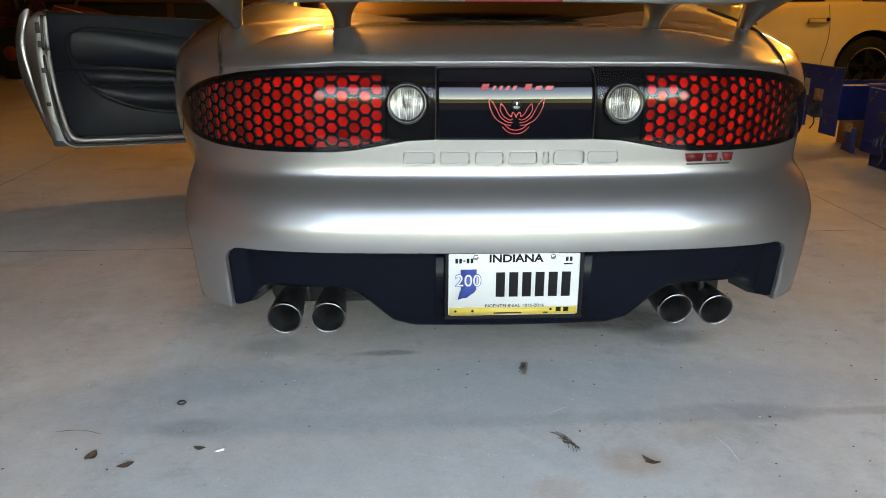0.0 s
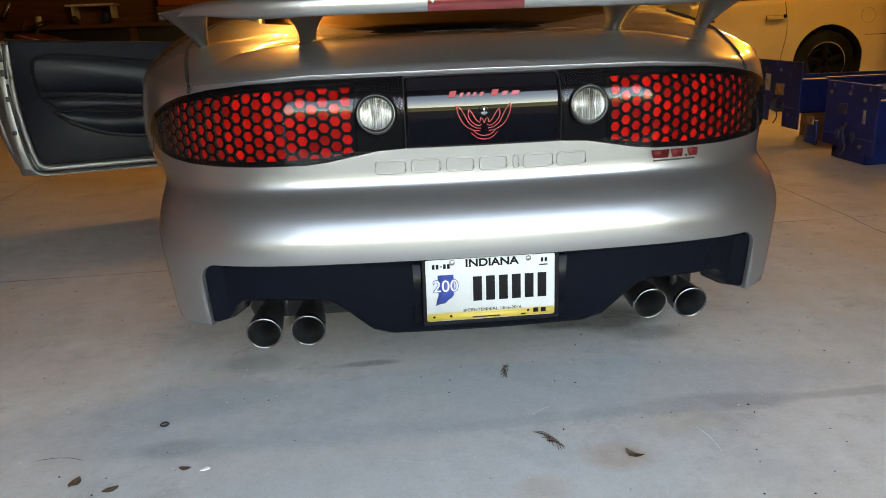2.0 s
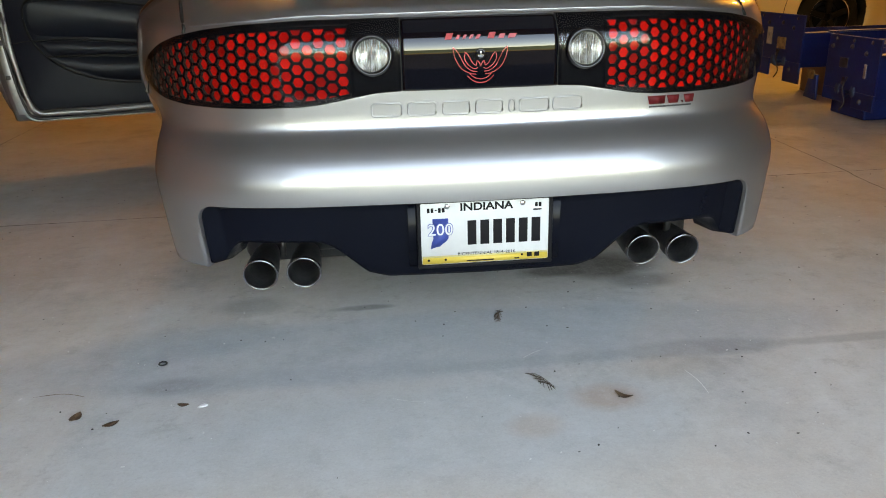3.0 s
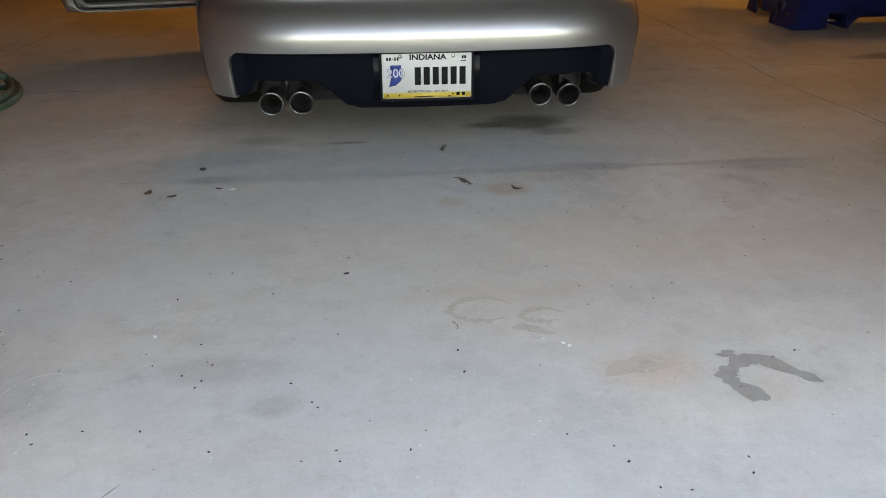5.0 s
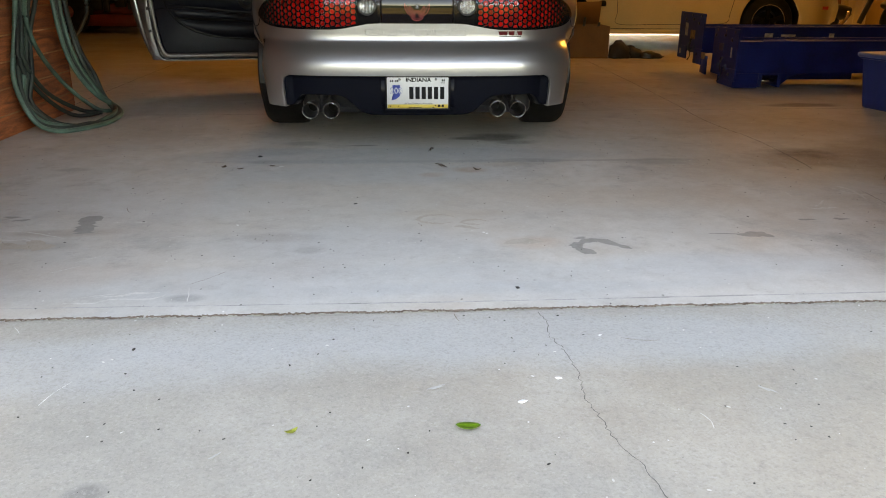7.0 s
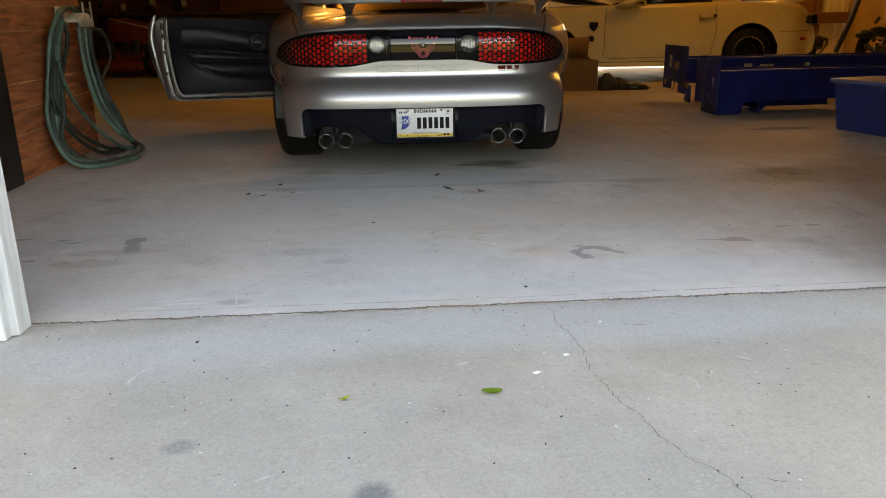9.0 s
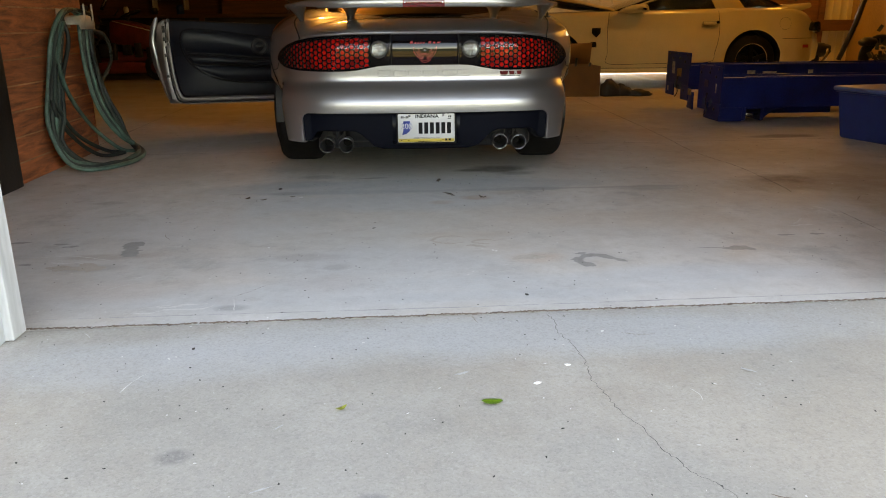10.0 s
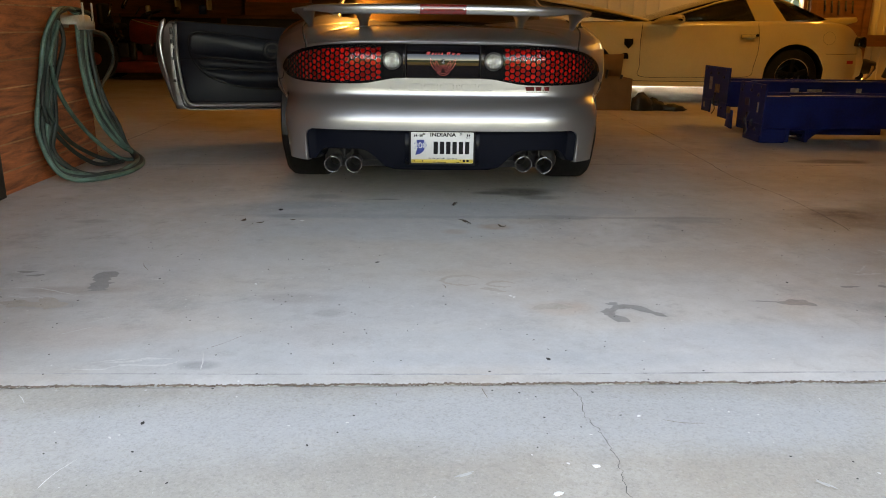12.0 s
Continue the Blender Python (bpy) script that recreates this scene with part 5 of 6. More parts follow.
# ---- storage tub ----
tub = empty("storage_tub", pose(3.496, 1.40, 0, 0, 0, -76) @ Matrix.Diagonal((1, 1, .95, 1)), "blue plastic storage tub with faded lid", "storage box")
rows = [[(sx * (w), sy * (d), z) for sx, sy in ((-1, -1), (1, -1), (1, 1), (-1, 1))] for w, d, z in ((.25, .17, 0), (.26, .18, .01), (.30, .21, .36), (.315, .225, .365), (.315, .225, .385))]
bm = sheet(rows, True)
bm.faces.new([v for v in bm.verts][:4])
part("tub_body", bm, TUBBLUE, tub, smooth=False)
part("lid", bx(-.33, .33, -.24, .24, .375, .41, bevel=.012), LIDBLUE, tub, "faded blue lid")

# ---- carton ----
carton = empty("cardboard_box", pose(2.0, 5.42, 0, 0, 0, 1), "open brown cardboard box holding parts", "box")
for a in ((-.28, .28, -.26, -.25), (-.28, .28, .25, .26), (-.28, -.27, -.25, .25), (.27, .28, -.25, .25)):
    part("side", bx(a[0], a[1], a[2], a[3], .01, .36), CARD, carton, smooth=False)
part("bottom", bx(-.28, .28, -.26, .26, 0, .01), CARD, carton, smooth=False)
part("flap", prism([(-.26, .36), (.28, .36), (.30, .62), (-.24, .60)], .006), CARD, carton).location = (0, .25, 0)

for k, (x, y, h) in enumerate(((-.15, .0, .40), (.02, .08, .44), (.16, -.06, .39))):
    tool = link("hand_tool", tube([(x, y, .05), (x + .03, y, .30), (x + .05, y + .02, h)], .016, 8), SOOT, None)
    tool.matrix_world = pose(2.0, 5.42, 0)
    tagged(tool, "dark hand tool standing in the cardboard box", "tool", "tools in the box")

# ---- black boots beside the carton ----
boots = empty("work_boots", pose(2.62, 5.22, 0, 0, 0, 5), "black work boots lying in a heap", "boots")
for x, y, tu, h in ((-.18, .02, 10, .17), (-.02, .05, -15, .11), (.18, -.03, 5, .055)):
    bm = bmesh.new()
    bmesh.ops.create_icosphere(bm, subdivisions=3, radius=1)
    for v in bm.verts:
        n_ = 1 + .25 * noise.noise(v.co * 2.2 + Vector((x * 9, y, 0)))
        v.co = Vector((v.co.x * .15 * n_, v.co.y * .09 * n_, max(-.02, v.co.z * h * n_ * (1.0 - .4 * v.co.x))))
    part("boot", bm, DARK, boots).matrix_local = pose(x, y, .02, 0, 0, tu)

# ---- red tractor ----
tractor = empty("garden_tractor", pose(-4.55, 9.1, 0), "old red garden tractor with dark engine and wheels", "tractor")
part("hood", prism(spline([(-.32, .60), (-.30, .93), (-.1, .95), (.35, .82), (.62, .70), (.66, .50), (.4, .46)], 3), .5, .03), TRACTOR, tractor, "faded red bonnet")
part("hood_stripe", prism([(-.25, .955), (.55, .745), (.56, .735), (-.25, .94)], .01), WHITE, tractor).location = (0, -.004, 0)
part("frame", bx(-.9, .7, .05, .45, .30, .46, bevel=.02), TRACTOR, tractor)
part("mower_deck", prism(spline([(-.75, .12), (-.72, .26), (-.2, .30), (.35, .26), (.40, .12)], 3), .6, .02), TRACTOR, tractor).location = (0, -.08, 0)
for x, r_, y in ((-.85, .34, -.12), (.42, .21, -.10), (-.85, .34, .5), (.42, .21, .5)):
    w = part("wheel", lathe([(.10, 0), (r_ * .85, 0), (r_, .04), (r_, .16), (r_ * .85, .2), (.10, .2)], 24), RUBBER, tractor)
    w.location = (x, y, r_)
    part("hub", lathe([(0, -.01), (.09, -.01), (.10, .02)], 16), TRACTOR, w)
part("steering_wheel", lathe([(.15, 0), (.165, .014), (.18, 0), (.165, -.014), (.15, 0)], 20, "z"), DARK, tractor).matrix_local = pose(-.02, .25, 1.06, 0, -20, 0)
part("steering_column", tube([(-.02, .25, 1.05), (-.25, .25, .70)], .02, 8), DARK, tractor)
part("seat", bx(-.80, -.48, .05, .45, .78, .90, bevel=.05), DARK, tractor)
part("seat_back", bx(-.84, -.74, .05, .45, .86, 1.20, bevel=.04), DARK, tractor)
r = random.Random(21)
for k in range(16):
    x, y, z = r.uniform(-.85, -.3), r.uniform(-.1, .4), r.uniform(.5, 1.2)
    part("lever", tube([(x, y, z), (x + r.uniform(-.15, .15), y + r.uniform(-.05, .05), z + r.uniform(-.25, .25))], r.uniform(.008, .03), 6), SOOT if k % 4 else STEEL, tractor)
for k in range(7):
    x = -.7 + .19 * k
    part("engine_lump", bx(x, x + r.uniform(.08, .17), -.02, .1, r.uniform(.30, .42), r.uniform(.50, .62), bevel=.015), DARK, tractor)

# ---- workbench along the back ----
bench = empty("workbench", GAR @ pose(-3.9, 10.7, 0), "dark cluttered workbench along the back wall", "workbench")
part("worktop", bx(-1.5, 2.4, -.35, .28, 1.0, 1.06, bevel=.006), WOOD, bench, smooth=False)
for x in (-1.45, .4, 2.3):
    part("leg", bx(x, x + .09, -.30, -.21, 0, 1.0), WOOD, bench, smooth=False)
part("front_board", bx(-1.36, 2.3, -.24, -.22, .30, 1.0), DARK, bench, smooth=False)
shelf = empty("wall_shelf", GAR @ pose(-4.1, 10.9, 1.32), "pale wall shelf on brackets over the bench", "shelf")
part("board", bx(-.35, .35, -.22, .09, 0, .03, bevel=.003), WHITE, shelf, smooth=False)
for x in (-.28, .28):
    part("bracket", bx(x, x + .03, -.18, .09, -.18, 0, bevel=.003), WHITE, shelf, smooth=False)
for x, w, h, mat, nm, lb in ((-.9, .09, .14, WHITE, "jar", "pale jar standing on the workbench"), (.05, .13, .16, TUBBLUE, "can", "blue can standing on the workbench"),
                             (1.25, .16, .26, TUBBLUE, "bucket", "blue bucket standing on the workbench"), (-.4, .10, .12, SOOT, "tin", "dark tin standing on the workbench")):
    ob = link(nm, lathe([(0, 0), (w / 2, 0), (w / 2, h * .8), (w * .35, h), (0, h)], 18, "z"), mat, None)
    ob.matrix_world = GAR @ pose(-3.9 + x, 10.55, 1.06)
    tagged(ob, lb, nm, "things on the workbench")
crate = link("orange_crate", bx(-.55, .55, -.2, .2, 0, .5, bevel=.02), material("orange_paint", (.42, .09, .02), .5, 0, 0, .2, 6, 60, .1), None, False)
crate.matrix_world = GAR @ pose(-2.5, 10.6, 1.28)
tagged(crate, "orange painted tool chest on the bench riser", "tool chest")
riser = link("bench_riser", bx(-.58, .58, -.2, .2, 0, .22, bevel=.01), WOOD, None, False)
riser.matrix_world = GAR @ pose(-2.5, 10.6, 1.06)
tagged(riser, "wooden riser standing on the workbench", "riser")

# ---- motorcycle and heap behind the cream coupe ----
bike = empty("motorcycle", pose(6.45, 7.0, 0, 0, 0, 5), "black motorcycle with a long chrome exhaust", "motorcycle")
for x, y in ((.55, .1), (-.75, .1)):
    w = part("wheel", lathe([(.20, -.05), (.27, -.06), (.32, -.03), (.33, 0), (.32, .03), (.27, .06), (.20, .05), (.20, -.05)], 28), RUBBER, bike)
    w.location = (x, y, .33)
    part("hub", lathe([(0, -.05), (.05, -.05), (.05, .05), (0, .05)], 14), STEEL, w)
part("exhaust_pipe", tube(spline([(-1.02, -.10, .20), (-.80, -.12, .215), (-.60, -.12, .26), (-.46, -.10, .35), (-.40, -.06, .46)], 6), .024, 10), CHROME, bike, "chrome exhaust pipe")
part("fork", tube([(-.1, .1, .3), (.06, .05, .80), (.16, .0, 1.30)], .035, 8), DARK, bike)
part("fork", tube([(-.02, .22, .3), (.12, .15, .80), (.20, .1, 1.30)], .03, 8), DARK, bike)
for a in ((-.45, .1, .45, .22, .10, .10), (.35, .1, .55, .16, .09, .07)):
    bm = bmesh.new()
    bmesh.ops.create_icosphere(bm, subdivisions=3, radius=1)
    for v in bm.verts:
        v.co = Vector((v.co.x * a[3], v.co.y * a[4], v.co.z * a[5])) * (1 + .2 * noise.noise(v.co * 2 + Vector(a[:3])))
    part("fairing", bm, DARK, bike).location = a[:3]
heap = bmesh.new()
r = random.Random(31)
for k in range(900):
    m = pose(6.75 + abs(r.gauss(0, .7)), 6.6 + r.gauss(0, .2), min(abs(r.gauss(.1, .30)), .75), r.uniform(0, 180), r.uniform(0, 180), r.uniform(0, 180))
    bmesh.ops.create_grid(heap, x_segments=1, y_segments=1, size=.05, matrix=m @ Matrix.Diagonal((1, .5, 1, 1)))
tagged(link("netting_heap", heap, material("drab_netting", (.055, .055, .038), .8, 0, 0, .4, 8, 60, .2), None, False), "drab netting heaped on the floor", "heap", kind="stuff")

# ---- marks on the concrete ----
# the joint filled with dirt
floor_ob, apron_ob = bpy.data.objects["floor"], bpy.data.objects["pavement"]
INV = GAR.inverted()


def blob(x, y, rx, ry, turn=0, seed=0, rough=.3, n=22):
    """An uneven flat patch on the floor, in the car's axes."""
    r = random.Random(seed + int(x * 97 + y * 31))
    ph = [r.uniform(0, 6.28) for _ in range(4)]
    bm = bmesh.new()
    vs = []
    for k in range(n):
        a = 2 * math.pi * k / n
        f = 1 + rough * (math.sin(2 * a + ph[0]) * .5 + math.sin(3 * a + ph[1]) * .4 + math.sin(5 * a + ph[2]) * .3 + math.sin(8 * a + ph[3]) * .15)
        p = Matrix.Rotation(radians(turn), 2) @ Vector((rx * f * math.cos(a), ry * f * math.sin(a)))
        vs.append(bm.verts.new((x + p.x, y + p.y, 0)))
    bm.faces.new(vs)
    return bm


def streak(pts, w, seed=0, per=5, jag=.0, taper=True):
    """A flat line with uneven width along points (x, y)."""
    r = random.Random(seed)
    pts = spline(pts, per)
    rows = []
    for i, p in enumerate(pts):
        a, b = pts[max(i - 1, 0)], pts[min(i + 1, len(pts) - 1)]
        dx, dy = b[0] - a[0], b[1] - a[1]
        k = math.hypot(dx, dy) or 1
        t = i / (len(pts) - 1)
        ww = w / 2 * r.uniform(.6, 1.4) * (min(1, 6 * t, 6 * (1 - t)) * .8 + .2 if taper else 1)
        jx, jy = r.uniform(-jag, jag), r.uniform(-jag, jag)
        rows.append([(p[0] - dy / k * ww + jx, p[1] + dx / k * ww + jy, 0), (p[0] + dy / k * ww + jx, p[1] - dx / k * ww + jy, 0)])
    return sheet(rows)


def mark(name, bm, mat, lift=.0012):
    y = sum(v.co.y for v in bm.verts) / len(bm.verts)
    for v in bm.verts:
        v.co = INV @ Vector((v.co.x, v.co.y, v.co.z + lift))
    return part(name, bm, mat, floor_ob if y > -1.87 else apron_ob, smooth=False)


GROOVE = material("trowel_groove", (.47, .47, .475), .7, 0, 0, .25, 14, 120, .3)
DIRT = material("joint_dirt", (0.11, 0.075, 0.055), 0.9, 0, 0, 0.4, 30, 200, 0.4, second=(0.27, 0.21, 0.17))
for k in range(12):
    x0 = -1.35 + .27 * k
    pts = [(x0 + .045 * j, JOINT + math.sin(k * 7 + j) * .002) for j in range(7)]
    pts = [tuple((GAR @ Vector((x, y, 0)))[:2]) for x, y in pts]
    mark("joint_dirt", streak(pts, .012, k, 10, .0042, False), DIRT, .001)
for pts in ([(-1.35, -1.80), (0, -1.82), (1.4, -1.815), (3, -1.80)],):
    mark("trowel_line", streak([tuple((GAR @ Vector((x, y, 0)))[:2]) for x, y in pts], .007, 3, 12, .0012), GROOVE, .0009)
# cracks and joints are flat strips, the shade inside them given as dark colour
CRACK = material("crack_shade", (0.13, 0.125, 0.12), 0.9, 0, 0, 0.3, 30, 200, 0)
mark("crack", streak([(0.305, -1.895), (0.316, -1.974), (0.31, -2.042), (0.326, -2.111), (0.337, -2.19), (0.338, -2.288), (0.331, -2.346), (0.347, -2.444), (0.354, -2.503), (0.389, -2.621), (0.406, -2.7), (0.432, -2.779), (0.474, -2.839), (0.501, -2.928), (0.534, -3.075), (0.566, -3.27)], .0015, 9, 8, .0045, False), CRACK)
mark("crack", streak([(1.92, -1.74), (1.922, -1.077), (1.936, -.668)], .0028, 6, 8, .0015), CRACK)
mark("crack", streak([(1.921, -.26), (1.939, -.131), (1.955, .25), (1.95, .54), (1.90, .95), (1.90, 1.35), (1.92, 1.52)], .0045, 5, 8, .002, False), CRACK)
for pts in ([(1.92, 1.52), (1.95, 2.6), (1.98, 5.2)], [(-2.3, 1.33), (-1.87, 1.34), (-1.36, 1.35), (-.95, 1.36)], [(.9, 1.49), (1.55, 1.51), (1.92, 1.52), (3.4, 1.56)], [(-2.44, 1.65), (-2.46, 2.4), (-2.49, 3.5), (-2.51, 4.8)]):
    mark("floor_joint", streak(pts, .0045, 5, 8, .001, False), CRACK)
mark("oil_stain", streak([(-1.226, -1.165), (-1.240, -1.09), (-1.256, -1.03), (-1.266, -.955)], .062, 2, 5, .005, False), STAIN, .0014)
for k, (x, y, rx, ry, tu) in enumerate(( (-1.566, -0.962, .035, .012, 5), (-1.513, -1.003, .03, .012, 5), (-1.77, -.93, .06, .016, 4), (-1.586, -1.244, .025, .012, 4), (1.205, -1.250, .050, .036, -12), (1.1, -1.241, .05, .007, -6),
                         (0.557, -1.272, .022, .012, 0), (1.618, -1.076, .03, .012, 5), (1.477, -1.081, .03, .012, 3))):
    mark("oil_stain", blob(x, y, rx, ry, tu, k, .42, 34), STAIN, .0010 + .0002 * k)
mark("oil_stain", streak([(0.532, -1.314), (0.524, -1.358), (0.544, -1.403), (0.577, -1.434)], .042, 3, 5, .002), STAIN)
mark("oil_stain", streak([(0.526, -1.349), (0.568, -1.306), (0.618, -1.298), (0.666, -1.344), (0.709, -1.389)], .034, 4, 5, .002), STAIN, .0016)
for x, y, rx, ry, tu in ((-0.432, -2.542, .016, .002, 50), (-0.435, -2.785, .022, .0025, 30), (0.004, -2.298, .025, .004, 25), (0.75, -2.332, .02, .005, -50)):
    mark("scuff", blob(x, y, rx, ry, tu, 2, .5), SCUFF)

WORN = concrete("pale_scraped_concrete", (.60, .595, .59), (.59, .57, .55), (.68, .68, .68), .2, .7, .1)
for k, (pts, w) in enumerate((([(-1.571, -1.158), (-1.50, -1.140), (-1.423, -1.148), (-1.33, -1.19), (-1.266, -1.221)], .006), ([(-1.50, -1.225), (-1.44, -1.24), (-1.40, -1.231), (-1.37, -1.25)], .012),
                              ([(-.94, -1.285), (-.925, -1.245), (-.878, -1.216), (-.83, -1.22)], .004), ([(-1.03, -1.795), (-.95, -1.80), (-.90, -1.77), (-.80, -1.775), (-.76, -1.74)], .010),
                              ([(-.95, -1.755), (-.88, -1.745), (-.852, -1.728), (-.78, -1.725)], .014), ([(-1.01, -1.765), (-.96, -1.745), (-.90, -1.73)], .006), ([(-.708, -1.686), (-.695, -1.74), (-.684, -1.80)], .004),
                              ([(1.57, -.925), (1.63, -.930), (1.70, -.912)], .022), ([(1.60, -.91), (1.65, -.86), (1.69, -.81)], .009), ([(1.87, -.58), (1.895, -.66), (1.885, -.80)], .018), ([(1.83, -.62), (1.86, -.70), (1.93, -.74)], .010),
                              ([(1.885, -.84), (1.90, -.96), (1.91, -1.08)], .008), ([(-1.064, -1.403), (-1.10, -1.44), (-1.13, -1.47)], .004), ([(-1.17, -1.56), (-1.10, -1.50)], .005))):
    mark("scrape", streak(pts, w * .8, k, 6, w * .30), WORN, .0017)
for x, y, rx, ry, tu in ((-1.41, -1.30, .07, .035, 0), (-1.325, -1.295, .045, .055, 20)):
    mark("rust_stain", blob(x, y, rx, ry, tu, 5, .45, 30), BROWNSTAIN, .0005 + rx * .01)
for x, y, rx, ry, tu in ((.345, -1.30, .055, .035, 5), (.16, -1.13, .04, .018, -20)):
    mark("rust_stain", blob(x, y, rx, ry, tu, 3, .4), BROWNSTAIN, .0009)
for cx, cy, rx, ry in ((.06, -1.03, .075, .055), (.20, -1.07, .05, .03)):
    mark("rust_ring", streak([(cx + rx * math.cos(a), cy + ry * math.sin(a)) for a in np.linspace(.4, 5.4, 12)], .018, 8, 4, .005), BROWNSTAIN, .0011)
GRIT = material("dark_grit", (0.03, 0.028, 0.027), 0.8, 0, 0, 0.3, 60, 300, 0.2)


def pebble(x, y, r, mat, name, label, flat=.5, seed=0):
    q = random.Random(int(x * 991 + y * 57) + seed)
    bm = bmesh.new()
    bmesh.ops.create_icosphere(bm, subdivisions=1, radius=1)
    for v in bm.verts:
        f = q.uniform(.75, 1.25)
        v.co = Vector((v.co.x * r * f * 1.3, v.co.y * r * f * .8, max(-.3, v.co.z) * r * flat * f + r * flat * .3))
    ob = link(name, bm, mat, None, False)
    ob.matrix_world = pose(x, y, 0 if y > -1.9 else -.003, 0, 0, q.uniform(0, 180))
    return tagged(ob, label, name.split("_")[-1], "grit on the concrete")


SPECKS = ((-0.27, -0.81), (-0.28, -1.11), (-0.32, -1.36), (-0.54, -1.21), (-0.56, -1.29), (-0.84, -1.41), (-0.82, -1.44), (-0.74, -1.41),
          (-0.48, -1.62), (-0.46, -1.69), (-0.35, -1.62), (-0.67, -1.7), (-0.8, -1.82), (-0.74, -2.08), (-1.57, -1.06), (-1.22, -1.47), (-1.15, -2.02), (0.27, -0.24), (0.92, -0.42), (0.54, -0.72))
SPECKS_B = ((0.81, -0.81), (0.91, -0.71), (1.41, -0.68), (1.27, -1.03), (1.69, -1.18), (1.14, -1.55), (1.35, -1.57), (0.71, -1.27), (0.46, -1.59), (0.45, -1.63), (0.28, -1.65), (0.33, -1.66), (0.27, -1.72),
            (0.687, -1.791), (1.106, -1.796), (0.095, -1.907), (0.164, -1.92), (0.203, -1.941), (0.209, -2.048), (0.398, -2.036), (1.165, -2.044), (-0.605, -2.322), (-0.673, -2.28), (-0.688, -2.416))
SPECKS_C = ((-0.67, -2.48), (-0.57, -2.44), (-0.93, -2.5), (-0.77, -2.68), (-0.24, -2.62), (-0.27, -2.72), (-0.4, -2.76), (-0.25, -2.04), (-0.28, -2.12), (-0.43, -2.48), (0.15, -2.7), (0.73, -2.22),
            (0.728, -2.468), (0.796, -2.519), (0.778, -2.48), (0.632, -2.396), (0.745, -2.312), (0.493, -2.879), (0.475, -2.829), (0.031, -2.764), (0.174, -2.184), (-0.991, -0.132), (-0.568, 0.156), (0.243, 0.12))
BIG = {(-0.74, -2.08): .009, (0.27, -1.72): .012, (0.69, -1.79): .015, (1.11, -1.8): .014, (-0.27, -0.81): .010, (1.27, -1.03): .009, (0.63, -2.4): .008}
for x, y in SPECKS + SPECKS_B + SPECKS_C:
    pebble(x, y, .64 * BIG.get((x, y), .0045), GRIT, "grit_crumb", "dark grit crumb lying on the concrete", .35)
CHIP = material("white_chip", (0.75, 0.75, 0.74), 0.6, 0, 0, 0.05, 40, 200, 0.1)
for x, y, r in ((0.29, -2.259, .008), (0.191, -2.361, .009), (0.441, -2.04, .005), (0.219, -1.194, .006), (0.23, -1.206, .006), (-0.69, -1.084, .006), (-0.671, -0.15, .010), (-0.568, -1.864, .004)):
    pebble(x, y, r, CHIP, "paint_chip", "small white paint chip on the concrete", .3)
r = random.Random(11)
bm = bmesh.new()
for k in range(760):
    x, y = r.uniform(-2.2, 3.0), r.uniform(-3.3, 2.4)
    q = r.uniform(.0010, .0027)
    m = pose(x, y, .001, 0, 0, r.uniform(0, 180)) @ Matrix.Diagonal((q * r.uniform(.8, 2), q, q * .5, 1))
    bmesh.ops.create_icosphere(bm, subdivisions=1, radius=1, matrix=m)
SPECK = material("pale_speck", (0.66, 0.65, 0.63), 0.7, 0, 0, 0.1, 40, 200, 0)
for mat_, count, name_, label_ in ((SPECK, 620, "pale_specks", "tiny pale specks on the concrete"),):
    bs = bmesh.new()
    for k in range(count):
        q = r.uniform(.0010, .0028)
        m = pose(r.uniform(-2.2, 3.0), r.uniform(-3.2, 1.4), .0008, 0, 0, r.uniform(0, 180)) @ Matrix.Diagonal((q * r.uniform(.8, 2.5), q, q * .4, 1))
        bmesh.ops.create_icosphere(bs, subdivisions=1, radius=1, matrix=m)
    tagged(link(name_, bs, mat_, None, False), label_, "specks", kind="stuff")
for k in range(34):
    x, y, a, ln_ = r.uniform(-1.9, 2.2), r.uniform(-3.1, .9), r.uniform(0, 3.14), r.uniform(.03, .14)
    bend = r.uniform(-.25, .25)
    mark("scratch", streak([(x, y), (x + ln_ * .5 * math.cos(a + bend), y + ln_ * .5 * math.sin(a + bend)), (x + ln_ * math.cos(a), y + ln_ * math.sin(a))], r.uniform(.0012, .0026), k, 4, .0004), SPECK if k % 3 else DIRT, .0010)
tagged(link("loose_grit", bm, GRIT, None, False), "fine dark grit scattered over the concrete", "grit", kind="stuff")

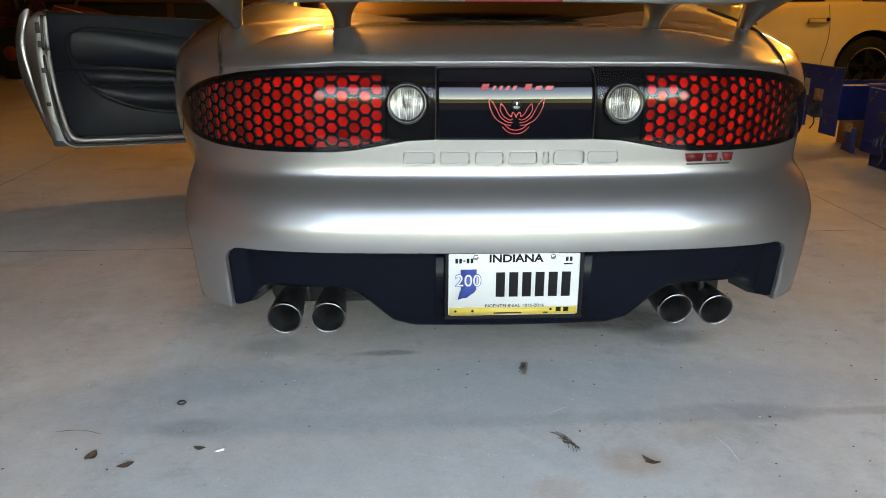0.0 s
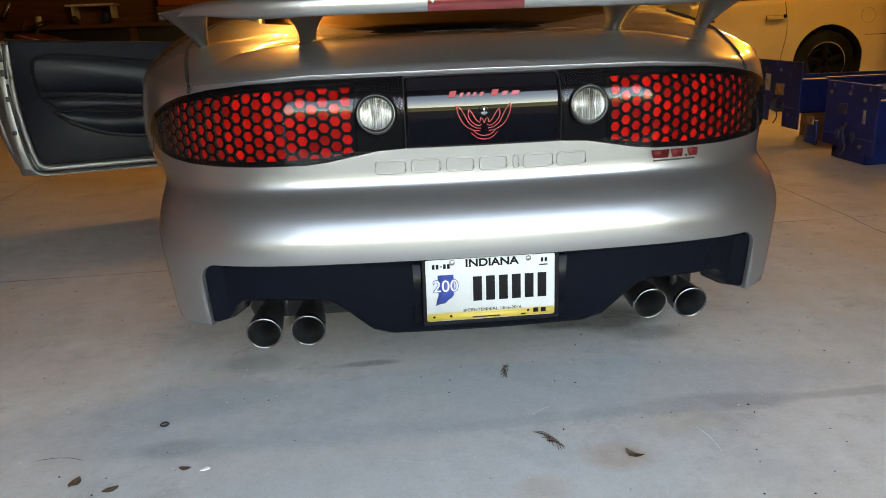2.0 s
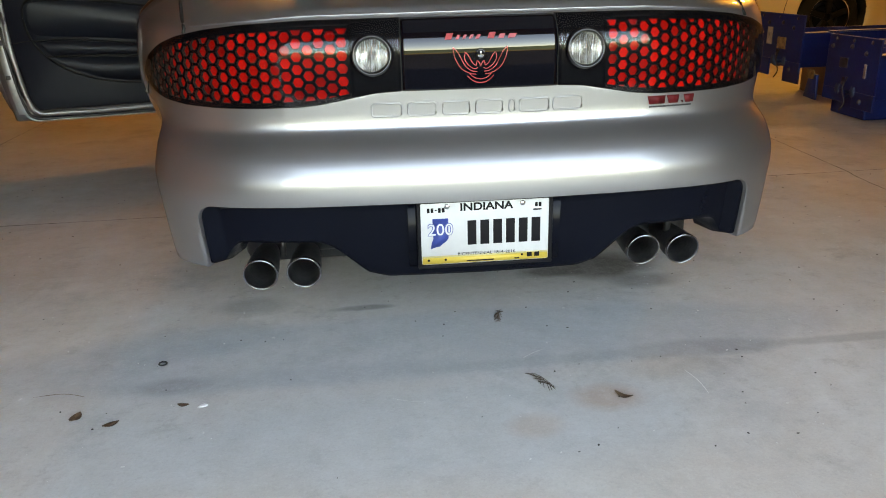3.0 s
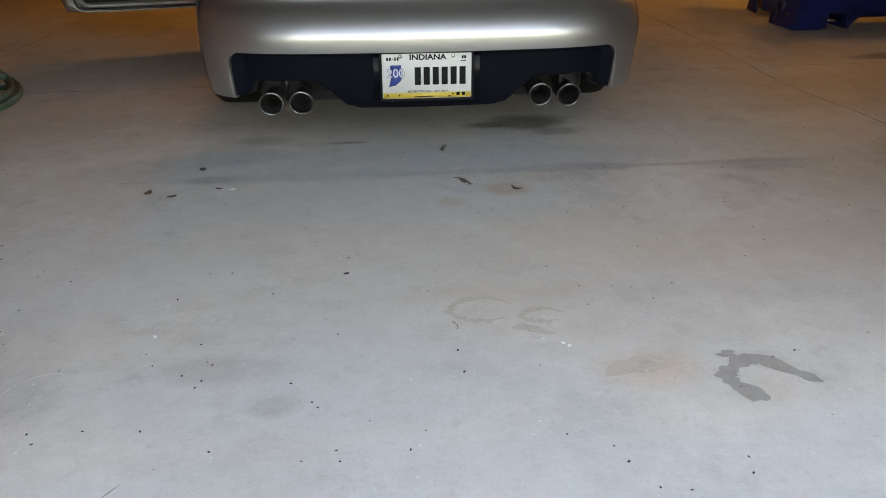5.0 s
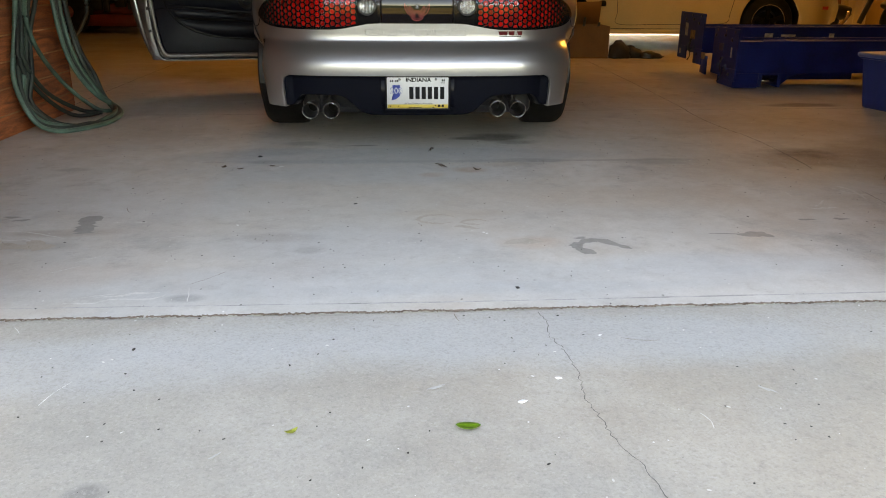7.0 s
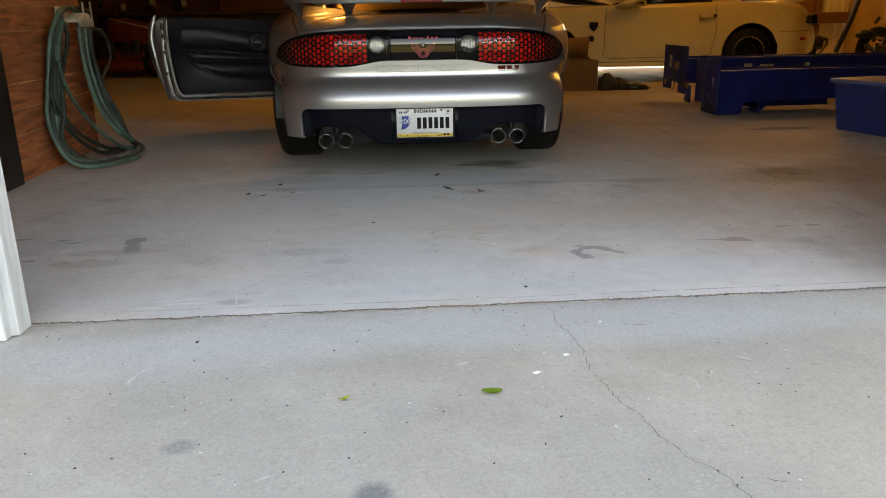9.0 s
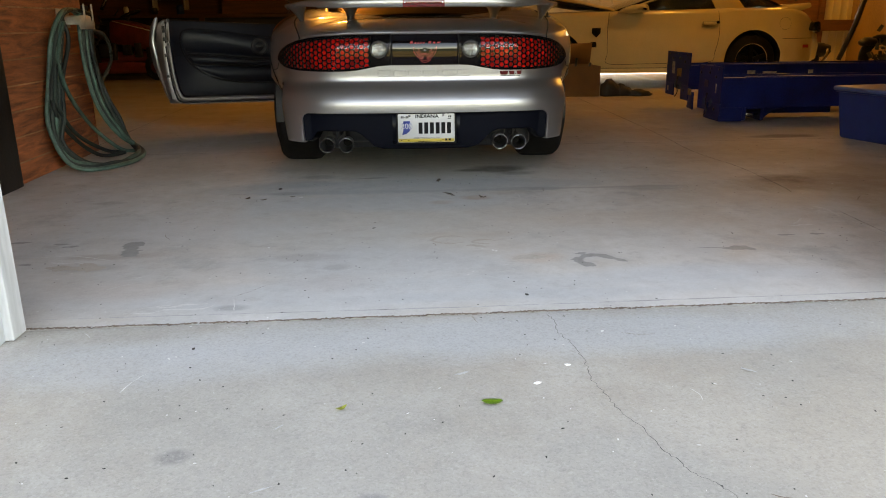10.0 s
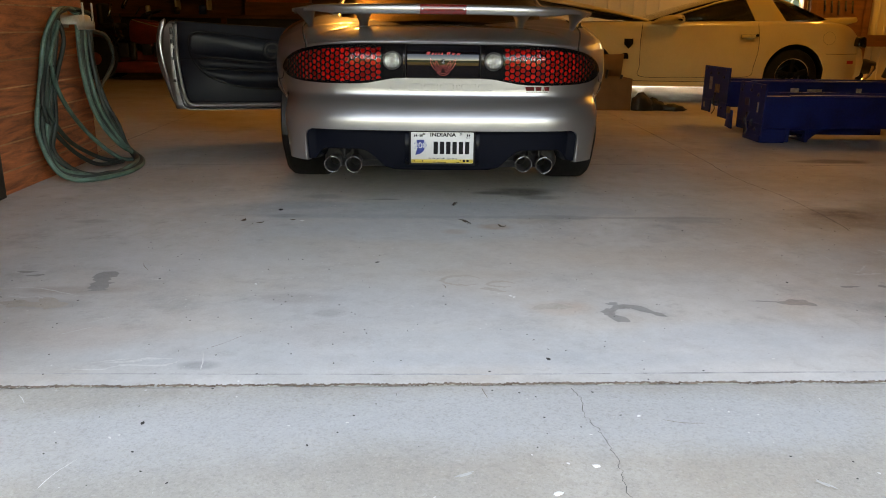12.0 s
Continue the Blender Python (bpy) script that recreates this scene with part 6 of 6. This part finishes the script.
# leaves and dry stalks
LEAF = material("fresh_leaf", (0.10, 0.22, 0.015), 0.4, 0, 0.2, 0.25, 40, 300, 0.1)
YELLOW = material("yellowing_leaf", (0.30, 0.32, 0.05), 0.5, 0, 0, 0.25, 40, 300, 0.1)
DRY = material("dry_leaf", (0.105, 0.062, 0.034), 0.7, 0, 0, 0.35, 40, 300, 0.2)


def leaf(x, y, length, width, turn, curl, mat, name, label):
    rows = []
    for t in np.linspace(-1, 1, 13):
        w = width / 2 * max(.02, (1 - t * t)) ** .75
        z = .001 + curl * t * t
        rows.append([(length / 2 * t, s * w, z + abs(s) * width * .10) for s in (-1, -.5, 0, .5, 1)])
    ob = link(name, thick(sheet(rows), .0006), mat, None, True)
    ob.matrix_world = pose(x, y, .001, 0, 0, turn)
    return tagged(ob, label, "leaf")


leaf(0.064, -2.462, .052, .027, -4, .003, LEAF, "green_leaf", "fresh green leaf lying on the apron")
leaf(-0.296, -2.468, .030, .013, 35, .006, YELLOW, "yellow_leaf", "small yellow-green leaf lying on the apron")
leaf(-0.945, -0.168, .036, .024, 70, .005, DRY, "dry_leaf", "dry brown leaf lying on the floor")
leaf(-0.858, -0.205, .036, .017, 30, .003, DRY, "dry_leaf", "dry brown leaf lying on the floor")
leaf(-0.716, -0.145, .028, .014, -10, .003, DRY, "dry_leaf", "dry brown leaf lying on the floor")
leaf(0.278, -0.245, .044, .016, -40, .009, DRY, "dry_leaf", "curled brown leaf lying on the floor")
for x, y, tu in ((0.071, 0.221, 80), (0.11, -0.15, -65)):
    tuft = empty("grass_tuft", pose(x, y, 0, 0, 0, tu), "dry wisp of grass on the floor", "grass")
    q = random.Random(int(tu + 100))
    for k in range(16):
        a = q.uniform(-.7, .7)
        c = q.uniform(-.03, .03)
        part("stalk", tube([(c - .022 * math.cos(a), -.02 * math.sin(a), .002), (c, q.uniform(-.004, .004), .005 + q.uniform(0, .006)), (c + .022 * math.cos(a), .02 * math.sin(a), .002)], .0006, 4), DRY, tuft)
ringob = link("rubber_ring", lathe([(.0075, .0025), (.0097, .005), (.0118, .0025), (.0097, 0), (.0075, .0025)], 20, "z"), DARK, None)
ringob.matrix_world = pose(-.812, .066, 0)
tagged(ringob, "small black rubber ring lying on the floor", "ring")
